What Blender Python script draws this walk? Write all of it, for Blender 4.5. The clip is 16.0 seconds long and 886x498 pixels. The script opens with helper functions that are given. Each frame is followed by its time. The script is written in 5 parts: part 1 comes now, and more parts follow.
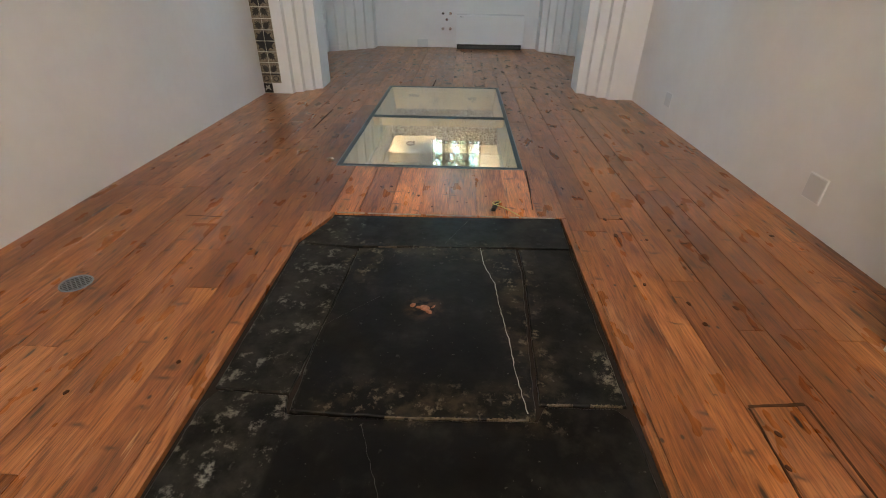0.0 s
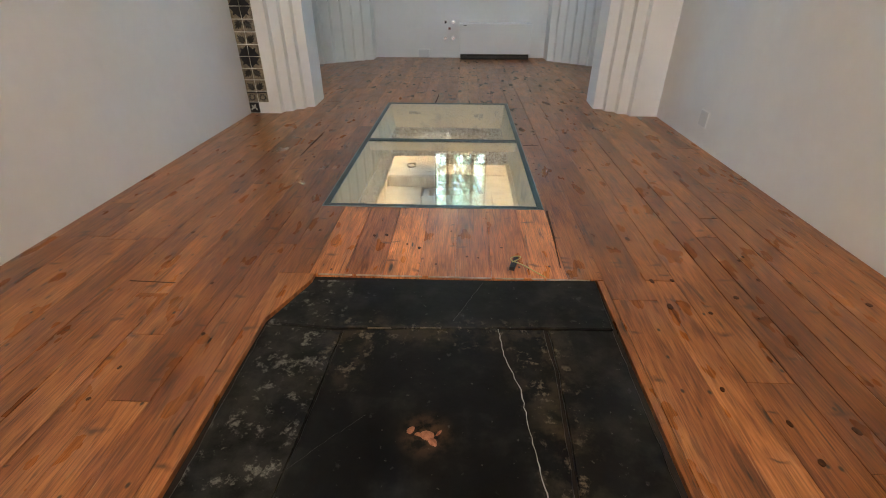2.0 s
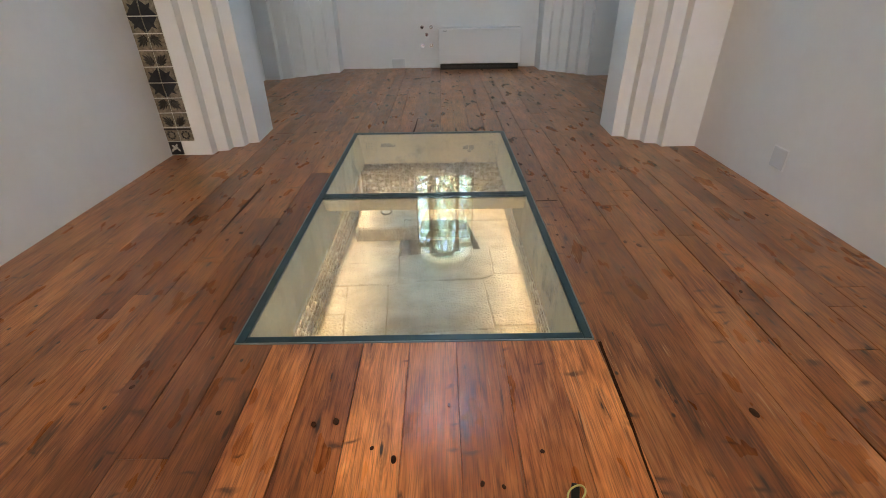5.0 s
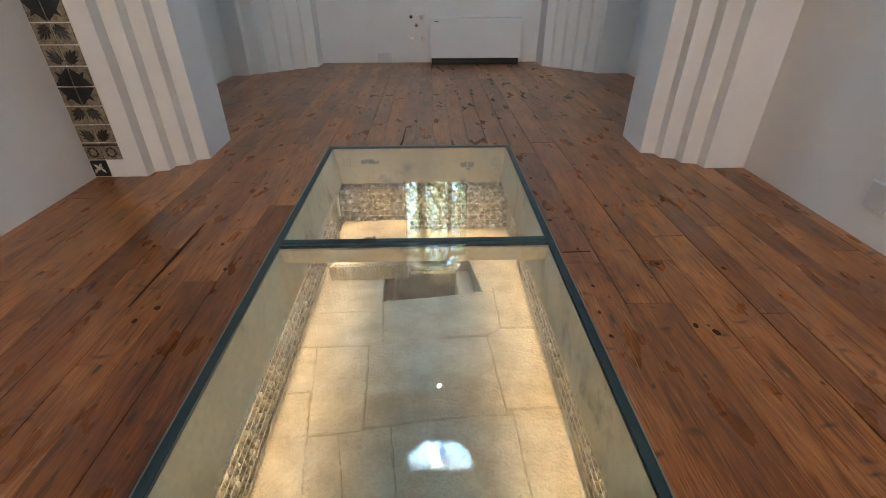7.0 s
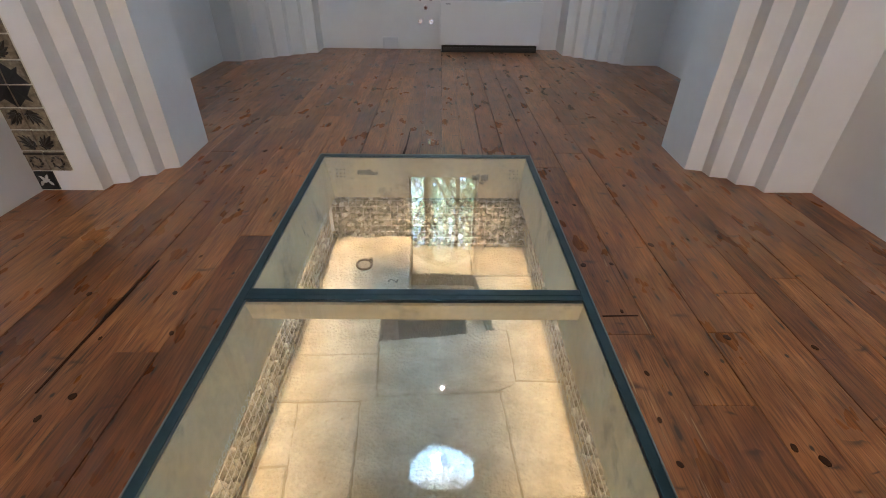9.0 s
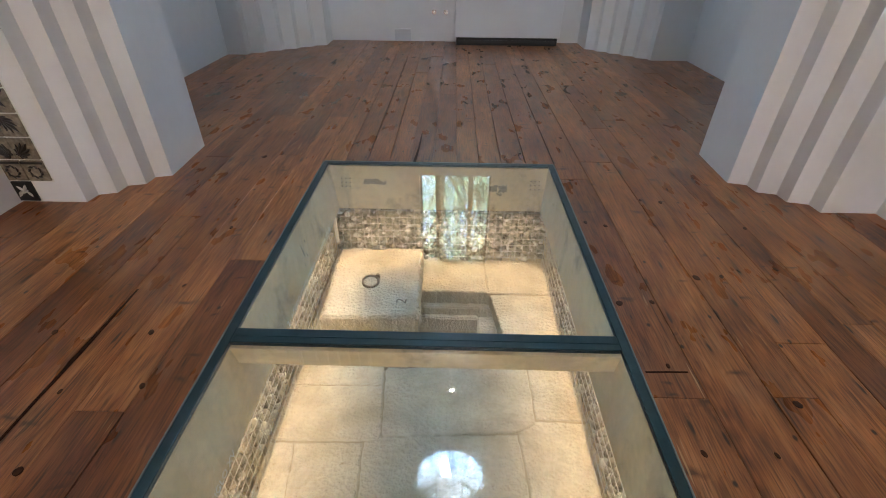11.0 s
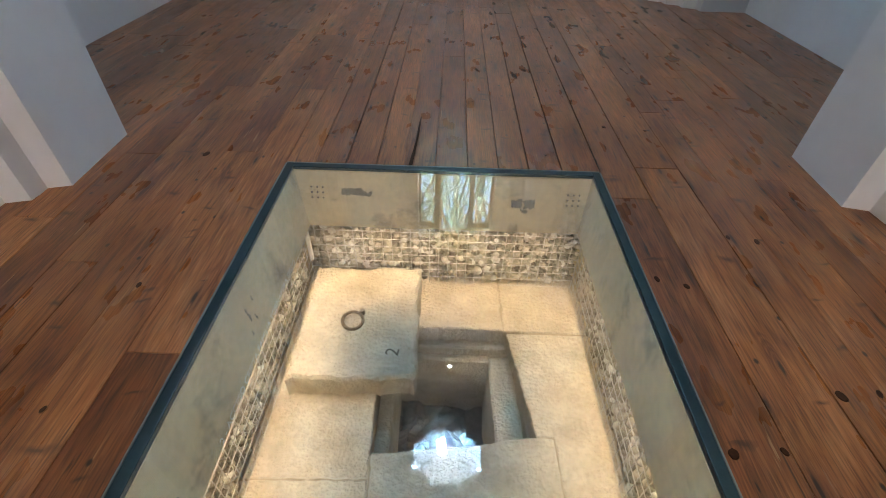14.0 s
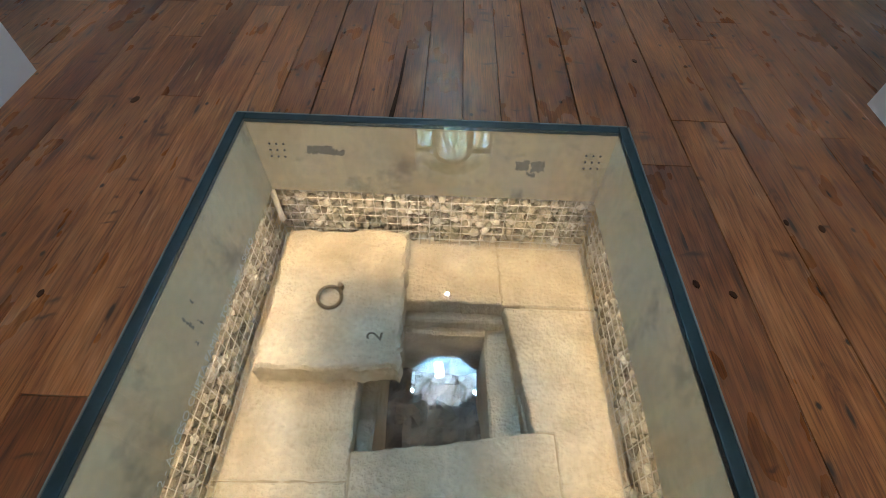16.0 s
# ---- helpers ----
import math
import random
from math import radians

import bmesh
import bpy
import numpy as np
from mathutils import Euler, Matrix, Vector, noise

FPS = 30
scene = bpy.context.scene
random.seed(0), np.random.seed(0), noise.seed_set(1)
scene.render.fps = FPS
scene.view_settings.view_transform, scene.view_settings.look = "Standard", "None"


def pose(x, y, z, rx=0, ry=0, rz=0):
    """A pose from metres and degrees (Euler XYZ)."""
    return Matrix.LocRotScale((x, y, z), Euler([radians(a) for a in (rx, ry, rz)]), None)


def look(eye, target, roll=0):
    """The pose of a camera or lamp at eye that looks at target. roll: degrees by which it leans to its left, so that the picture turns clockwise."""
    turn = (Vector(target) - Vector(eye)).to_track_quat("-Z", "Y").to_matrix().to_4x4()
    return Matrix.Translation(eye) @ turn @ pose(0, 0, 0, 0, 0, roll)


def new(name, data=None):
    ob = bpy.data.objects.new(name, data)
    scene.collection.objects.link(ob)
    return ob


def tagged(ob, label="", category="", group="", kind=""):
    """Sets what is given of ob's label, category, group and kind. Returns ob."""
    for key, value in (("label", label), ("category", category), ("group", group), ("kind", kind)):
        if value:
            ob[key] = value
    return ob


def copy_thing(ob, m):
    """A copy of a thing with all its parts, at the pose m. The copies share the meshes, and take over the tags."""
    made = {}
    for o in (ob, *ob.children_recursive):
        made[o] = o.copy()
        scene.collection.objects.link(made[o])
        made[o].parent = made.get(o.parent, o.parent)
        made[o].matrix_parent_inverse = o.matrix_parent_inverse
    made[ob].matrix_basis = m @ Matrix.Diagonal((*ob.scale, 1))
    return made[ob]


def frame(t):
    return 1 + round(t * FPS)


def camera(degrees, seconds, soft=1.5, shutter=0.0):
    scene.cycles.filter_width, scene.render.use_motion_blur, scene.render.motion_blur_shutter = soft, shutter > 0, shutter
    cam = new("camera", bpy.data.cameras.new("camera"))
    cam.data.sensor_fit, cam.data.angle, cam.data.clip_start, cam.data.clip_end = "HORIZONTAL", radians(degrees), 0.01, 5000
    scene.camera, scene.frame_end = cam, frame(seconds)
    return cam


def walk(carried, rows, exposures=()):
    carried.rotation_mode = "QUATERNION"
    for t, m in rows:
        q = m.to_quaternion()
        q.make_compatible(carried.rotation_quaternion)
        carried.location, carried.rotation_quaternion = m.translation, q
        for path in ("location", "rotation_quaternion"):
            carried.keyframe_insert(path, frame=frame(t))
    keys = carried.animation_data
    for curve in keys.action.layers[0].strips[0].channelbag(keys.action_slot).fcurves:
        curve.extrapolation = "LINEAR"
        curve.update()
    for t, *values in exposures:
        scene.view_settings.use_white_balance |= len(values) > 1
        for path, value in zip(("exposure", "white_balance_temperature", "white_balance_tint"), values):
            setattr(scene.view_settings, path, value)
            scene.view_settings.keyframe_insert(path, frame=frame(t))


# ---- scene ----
cam = camera(88.9, 16.0, 0.95)
PATH = [
    (0, (0.24, 0.176, 1.254), (0.183, 1.886, 0.22), 0.8),
    (0.5, (0.196, 0.313, 1.254), (0.12, 2.026, 0.224), -0.0),
    (1, (0.177, 0.456, 1.256), (0.103, 2.172, 0.231), -0.9),
    (1.5, (0.203, 0.639, 1.259), (0.133, 2.358, 0.24), -0.6),
    (2, (0.203, 0.803, 1.249), (0.128, 2.525, 0.234), 0.0),
    (2.5, (0.164, 1.001, 1.256), (0.089, 2.723, 0.241), -0.6),
    (3, (0.151, 1.155, 1.252), (0.094, 2.878, 0.238), -0.9),
    (3.5, (0.171, 1.408, 1.227), (0.138, 3.132, 0.213), -0.7),
    (4, (0.179, 1.627, 1.235), (0.152, 3.347, 0.214), -0.3),
    (4.5, (0.147, 1.882, 1.23), (0.13, 3.604, 0.213), -0.4),
    (4.7, (0.143, 1.961, 1.229), (0.134, 3.686, 0.218), -0.7),
    (7, (0.109, 2.901, 1.178), (0.153, 4.605, 0.131), -0.1),
    (7.5, (0.141, 3.023, 1.182), (0.18, 4.719, 0.122), 1.5),
    (8, (0.138, 3.146, 1.173), (0.165, 4.83, 0.095), 0.9),
    (8.5, (0.104, 3.303, 1.175), (0.125, 4.978, 0.083), 0.5),
    (9, (0.112, 3.467, 1.177), (0.13, 5.131, 0.067), 0.7),
    (11.5, (0.081, 3.858, 1.165), (0.048, 5.486, 0.003), 0.5),
    (12, (0.065, 3.995, 1.155), (0.041, 5.607, -0.03), 0.3),
    (12.5, (0.083, 4.194, 1.151), (0.07, 5.796, -0.048), 1.1),
    (13, (0.083, 4.334, 1.139), (0.07, 5.919, -0.081), 2.1),
    (13.5, (0.054, 4.48, 1.118), (0.035, 6.03, -0.145), 1.6),
    (14, (0.039, 4.598, 1.09), (0.029, 6.094, -0.237), 1.7),
    (14.5, (0.08, 4.742, 1.07), (0.084, 6.17, -0.331), 2.1),
    (15, (0.115, 4.835, 1.063), (0.117, 6.195, -0.403), 3.0),
    (15.5, (0.113, 4.909, 1.036), (0.116, 6.2, -0.492), 2.9),
    (16, (0.074, 5.012, 1.019), (0.075, 6.231, -0.566), 2.3),
]
EXPOSURES = [(0, 4.26, 7500, 11), (2, 4.34, 7600, 11), (4, 4.40, 7700, 12), (4.7, 4.34, 7650, 13), (7, 4.08, 7600, 16), (9, 4.10, 7200, 17), (12.5, 4.14, 7000, 16), (14.5, 4.15, 6950, 16), (16, 4.02, 6950, 14)]
walk(cam, [(t, look(eye, target, roll)) for t, eye, target, roll in PATH], EXPOSURES)

# ---- world, sun, large lights ----
world = bpy.data.worlds.new("sky")
scene.world = world
world.use_nodes = True
sky = world.node_tree.nodes.new("ShaderNodeTexSky")
sky.sky_type, sky.sun_disc = "NISHITA", False
sky.dust_density, sky.ozone_density = 0.2, 4.0
sky.sun_elevation, sky.sun_rotation = radians(45), radians(250)
world.node_tree.nodes["Background"].inputs[1].default_value = 0.15
world.node_tree.links.new(sky.outputs[0], world.node_tree.nodes["Background"].inputs[0])


def lamp(name, kind, m, energy, colour, size=None):
    data = bpy.data.lights.new(name, kind)
    data.energy, data.color = energy, colour
    if size and kind == "AREA":
        data.shape, data.size, data.size_y = "RECTANGLE", size[0], size[1]
    ob = new(name, data)
    ob.matrix_world = m
    return ob


sun = lamp("sun", "SUN", look((-20, -7, 21), (0, 0, 0)), 5.0, (1.0, 0.95, 0.86))
sun.data.angle = radians(0.5)
# unseen lamp added on the entrance side of the nave, aimed at the near floor
lamp("entrance_daylight", "AREA", look((0.1, -2.6, 4.1), (0.7, -0.1, 0.0)), 8.4, (1.0, 0.87, 0.72), (1.9, 2.7))
# daylight standing in the lantern's windows: two unseen to the south, one to the north
# east and west lamps have no window; they are added to brighten the jambs
NORTH_SKY, SOUTH_SKY = (0.21, 0.58, 1.0), (0.70, 0.84, 1.0)
for angle, height, aim, watts, wide, tall, tone in ((270, 7.75, 7.5, 1.3, 0.27, 0.95, SOUTH_SKY), (315, 7.75, 7.5, 1.0, 0.27, 0.95, SOUTH_SKY), (100, 6.98, 5.6, 10.0, 0.16, 0.46, NORTH_SKY),
                                                    (0, 6.95, 5.6, 3.4, 0.10, 0.30, NORTH_SKY), (180, 6.95, 5.6, 3.4, 0.10, 0.30, NORTH_SKY)):
    c, s = math.cos(radians(angle)), math.sin(radians(angle))
    lamp("lantern_daylight", "AREA", look((0.19 + 0.655 * c, 7.94 + 0.51 * s, height), (0.19 - 0.3 * c, 7.94 - 0.24 * s, aim)), watts, tone, (wide, tall))
# warm light strips under the rim of the pit, narrow beams straight down
WARM = (1.0, 0.79, 0.53)
for name, x, y, long, wide, watts in (("pit_strip_west", -0.650, 4.9, 0.02, 2.8, 0.385), ("pit_strip_east", 0.715, 4.9, 0.02, 2.8, 0.385), ("pit_strip_north", 0.03, 6.33, 1.25, 0.02, 0.18)):
    strip = lamp(name, "AREA", pose(x, y, -0.295), watts, WARM, (long, wide))
    strip.data.spread = radians(100)


# ---- materials ----
def material(name):
    m = bpy.data.materials.new(name)
    m.use_nodes = True
    return m, m.node_tree.nodes, m.node_tree.links, m.node_tree.nodes["Principled BSDF"]


def node(nodes, kind, **inputs):
    n = nodes.new("ShaderNode" + kind)
    for key, value in inputs.items():
        n.inputs[key].default_value = value
    return n


def ramp(nodes, *stops):
    n = nodes.new("ShaderNodeValToRGB")
    while len(n.color_ramp.elements) < len(stops):
        n.color_ramp.elements.new(0.5)
    for e, (at, c) in zip(n.color_ramp.elements, stops):
        e.position = at
        e.color = (*c, 1) if isinstance(c, tuple) else (c, c, c, 1)
    return n


def mix(nodes, links, kind, fac, a, b):
    n = nodes.new("ShaderNodeMix")
    n.data_type, n.blend_type = "RGBA", kind
    for socket, value in ((n.inputs[0], fac), (n.inputs[6], a), (n.inputs[7], b)):
        if hasattr(value, "links"):
            links.new(value, socket)
        elif isinstance(value, tuple):
            socket.default_value = (*value, 1)
        else:
            socket.default_value = value
    return n.outputs[2]


def surface(name, low, high, scale=6.0, fine=80.0, rough=0.6, bump=0.2, metal=0.0, depth=0.004, blotch=None, grain_low=0.82, sheen=0.5):
    """A surface that varies between two colours at two scales, with fine relief."""
    m, nodes, links, bsdf = material(name)
    where = nodes.new("ShaderNodeNewGeometry")
    big = node(nodes, "TexNoise", Scale=scale, Detail=5.0, Roughness=0.6)
    small = node(nodes, "TexNoise", Scale=fine, Detail=4.0)
    for n in (big, small):
        links.new(where.outputs["Position"], n.inputs["Vector"])
    r = ramp(nodes, (0.3, low), (0.72, high))
    links.new(big.outputs[0], r.inputs[0])
    grain = ramp(nodes, (0.3, grain_low), (0.7, 2.0 - grain_low - 0.08 if grain_low < 0.9 else 1.0))
    links.new(small.outputs[0], grain.inputs[0])
    colour = mix(nodes, links, "MULTIPLY", 0.6, r.outputs[0], grain.outputs[0])
    if blotch:
        spot = node(nodes, "TexNoise", Scale=blotch[1], Detail=6.0, Roughness=0.7)
        links.new(where.outputs["Position"], spot.inputs["Vector"])
        s = ramp(nodes, (blotch[2], 0.0), (blotch[2] + 0.12, 1.0))
        links.new(spot.outputs[0], s.inputs[0])
        colour = mix(nodes, links, "MIX", s.outputs[0], colour, blotch[0])
    links.new(colour, bsdf.inputs["Base Color"])
    bsdf.inputs["Roughness"].default_value = rough
    bsdf.inputs["Metallic"].default_value = metal
    bsdf.inputs["Specular IOR Level"].default_value = sheen
    b = node(nodes, "Bump", Strength=bump, Distance=depth)
    links.new(small.outputs[0], b.inputs["Height"])
    links.new(b.outputs[0], bsdf.inputs["Normal"])
    return m


def wood(name, gain=1.0):
    """Old pine boards: flame grain along y that swells round the knots, soft dark patches, a tint for each board."""
    m, nodes, links, bsdf = material(name)
    where = nodes.new("ShaderNodeNewGeometry")
    info = nodes.new("ShaderNodeObjectInfo")

    def math_of(kind, a, b=0.0, c=0.0):
        n = node(nodes, "Math")
        n.operation = kind
        for socket, value in zip(n.inputs, (a, b, c)):
            if hasattr(value, "links"):
                links.new(value, socket)
            else:
                socket.default_value = value
        return n.outputs[0]

    def shape(value, *stops):
        r = ramp(nodes, *stops)
        links.new(value, r.inputs[0])
        return r.outputs[0]

    def scaled(vector, size):
        n = nodes.new("ShaderNodeMapping")
        n.inputs["Scale"].default_value = size
        links.new(vector, n.inputs[0])
        return n.outputs[0]

    def tex(vector, scale, detail=3.0, rough=0.5, bent=0.0):
        n = node(nodes, "TexNoise", Scale=scale, Detail=detail, Roughness=rough, Distortion=bent)
        links.new(vector, n.inputs["Vector"])
        return n

    shift = nodes.new("ShaderNodeVectorMath")
    shift.operation = "MULTIPLY_ADD"
    shift.inputs[1].default_value = (7.3, 13.1, 0)
    links.new(info.outputs["Random"], shift.inputs[0])
    links.new(where.outputs["Position"], shift.inputs[2])
    here = shift.outputs[0]
    # knots: a red-brown heart, a dark soft patch drawn out along the grain, and soft edges
    wander = nodes.new("ShaderNodeVectorMath")
    wander.operation = "MULTIPLY_ADD"
    wander.inputs[1].default_value = (0.12, 0.10, 0.0)
    links.new(tex(here, 11.0, 2.0).outputs["Color"], wander.inputs[0])
    links.new(scaled(here, (10.5, 2.3, 0.0)), wander.inputs[2])
    knot = node(nodes, "TexVoronoi", Scale=1.0, Randomness=1.0)
    knot.voronoi_dimensions = "2D"
    links.new(wander.outputs[0], knot.inputs["Vector"])
    chance = nodes.new("ShaderNodeSeparateColor")
    links.new(knot.outputs["Color"], chance.inputs[0])
    some = math_of("GREATER_THAN", chance.outputs[0], 0.66)
    reach = math_of("DIVIDE", knot.outputs["Distance"], math_of("MULTIPLY_ADD", chance.outputs[1], 0.9, 0.45))
    heart = math_of("MULTIPLY", shape(reach, (0.040, 1.0), (0.075, 0.0)), some)
    halo = math_of("MULTIPLY", shape(reach, (0.05, 1.0), (0.14, 0.50), (0.38, 0.0)), some)
    # contours of a slow field give the flame grain
    slow = tex(scaled(here, (1.0, 0.11, 1.0)), 5.2, 1.5, 0.45, 0.25).outputs[0]
    field = math_of("ADD", slow, math_of("MULTIPLY", halo, 0.22))
    ring = math_of("SINE", math_of("MULTIPLY", field, 150.0))
    line = tex(scaled(here, (1.0, 0.05, 1.0)), 60.0, 4.0, 0.6, 0.4).outputs[0]
    patch = tex(scaled(here, (1.0, 0.30, 1.0)), 7.5, 4.0, 0.58, 0.7).outputs[0]
    value = math_of("MULTIPLY_ADD", patch, 0.56, math_of("MULTIPLY_ADD", line, 0.32, math_of("MULTIPLY_ADD", ring, 0.026, 0.075)))
    colour = shape(value, (0.36, (0.150, 0.043, 0.0110)), (0.45, (0.300, 0.100, 0.0270)), (0.54, (0.395, 0.143, 0.0420)), (0.66, (0.490, 0.205, 0.074)))
    tint = shape(info.outputs["Random"], (0.0, (0.62, 0.55, 0.51)), (0.35, (0.84, 0.79, 0.75)), (0.65, (1.0, 1.0, 1.0)), (1.0, (1.20, 1.20, 1.16)))
    colour = mix(nodes, links, "MULTIPLY", 1.0, colour, tint)
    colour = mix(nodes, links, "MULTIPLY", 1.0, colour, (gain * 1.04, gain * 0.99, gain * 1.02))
    colour = mix(nodes, links, "MULTIPLY", 0.7, colour, shape(tex(where.outputs["Position"], 1.6).outputs[0], (0.35, 0.74), (0.65, 1.06)))
    # soft brown smears, a hand long, and worn pale nicks along the grain
    smear = tex(scaled(here, (27.0, 3.0, 0.0)), 1.0, 3.0, 0.55, 1.1).outputs[0]
    colour = mix(nodes, links, "MULTIPLY", 0.70, colour, shape(smear, (0.30, (0.36, 0.29, 0.25)), (0.40, (0.86, 0.83, 0.80)), (0.50, (1.0, 1.0, 1.0)), (0.68, (1.10, 1.10, 1.08))))
    streak = tex(scaled(here, (26.0, 2.2, 0.0)), 1.0, 4.0, 0.6, 0.8).outputs[0]
    colour = mix(nodes, links, "MULTIPLY", 0.80, colour, shape(streak, (0.31, 0.26), (0.37, 1.0), (0.62, 1.0), (0.70, 1.3)))
    pore = tex(scaled(here, (210.0, 7.0, 0.0)), 1.0, 2.0, 0.6, 0.2).outputs[0]
    colour = mix(nodes, links, "MULTIPLY", 0.8, colour, shape(pore, (0.36, 0.50), (0.50, 1.0), (0.64, 1.20)))
    # spike knots: dark bars lying across the board
    bent = nodes.new("ShaderNodeVectorMath")
    bent.operation = "MULTIPLY_ADD"
    bent.inputs[1].default_value = (0.5, 1.8, 0.0)
    links.new(tex(here, 9.0, 3.0).outputs["Color"], bent.inputs[0])
    links.new(scaled(here, (6.5, 19.0, 0.0)), bent.inputs[2])
    bar = node(nodes, "TexVoronoi", Scale=1.0, Randomness=1.0)
    bar.voronoi_dimensions = "2D"
    links.new(bent.outputs[0], bar.inputs["Vector"])
    lot = nodes.new("ShaderNodeSeparateColor")
    links.new(bar.outputs["Color"], lot.inputs[0])
    reach2 = math_of("DIVIDE", bar.outputs["Distance"], math_of("MULTIPLY_ADD", lot.outputs[1], 0.9, 0.4))
    spike = math_of("MULTIPLY", shape(reach2, (0.06, 1.0), (0.12, 0.60), (0.28, 0.0)), math_of("GREATER_THAN", lot.outputs[0], 0.86))
    colour = mix(nodes, links, "MIX", math_of("MULTIPLY", spike, 0.80), colour, (0.050, 0.017, 0.007))
    nick = math_of("MULTIPLY", shape(tex(scaled(here, (120.0, 5.0, 0.0)), 1.0, 2.0, 0.5, 0.3).outputs[0], (0.655, 0.0), (0.70, 1.0)), shape(tex(scaled(here, (5.0, 1.6, 0.0)), 1.0, 2.0).outputs[0], (0.50, 0.0), (0.60, 1.0)))
    colour = mix(nodes, links, "MIX", math_of("MULTIPLY", nick, 0.55), colour, (0.56, 0.32, 0.16))
    split = math_of("MULTIPLY", shape(tex(scaled(here, (75.0, 2.6, 0.0)), 1.0, 2.0, 0.5, 0.4).outputs[0], (0.665, 0.0), (0.70, 1.0)), shape(tex(scaled(here, (4.0, 1.3, 3.0)), 1.0, 2.0).outputs[0], (0.50, 0.0), (0.58, 1.0)))
    colour = mix(nodes, links, "MIX", math_of("MULTIPLY", split, 0.8), colour, (0.045, 0.016, 0.007))
    colour = mix(nodes, links, "MIX", math_of("MULTIPLY", math_of("MULTIPLY", halo, shape(line, (0.40, 0.15), (0.56, 1.0))), 0.85), colour, (0.078, 0.025, 0.010))
    colour = mix(nodes, links, "MIX", heart, colour, (0.040, 0.014, 0.006))
    # pin knots
    pin = node(nodes, "TexVoronoi", Scale=1.0, Randomness=1.0)
    pin.voronoi_dimensions = "2D"
    links.new(scaled(here, (9.0, 6.0, 0.0)), pin.inputs["Vector"])
    pick = nodes.new("ShaderNodeSeparateColor")
    links.new(pin.outputs["Color"], pick.inputs[0])
    dots = math_of("MULTIPLY", shape(pin.outputs["Distance"], (0.035, 1.0), (0.075, 0.0)), math_of("GREATER_THAN", pick.outputs[1], 0.86))
    colour = mix(nodes, links, "MIX", dots, colour, (0.035, 0.012, 0.005))
    links.new(colour, bsdf.inputs["Base Color"])
    bsdf.inputs["Specular IOR Level"].default_value = 0.46
    bsdf.inputs["Coat Weight"].default_value = 0.26
    bsdf.inputs["Coat Roughness"].default_value = 0.22
    links.new(shape(tex(scaled(here, (1.0, 0.4, 1.0)), 9.0).outputs[0], (0.3, 0.25), (0.7, 0.38)), bsdf.inputs["Roughness"])
    b = node(nodes, "Bump", Strength=0.10, Distance=0.0020)
    links.new(patch, b.inputs["Height"])
    links.new(b.outputs[0], bsdf.inputs["Normal"])
    return m


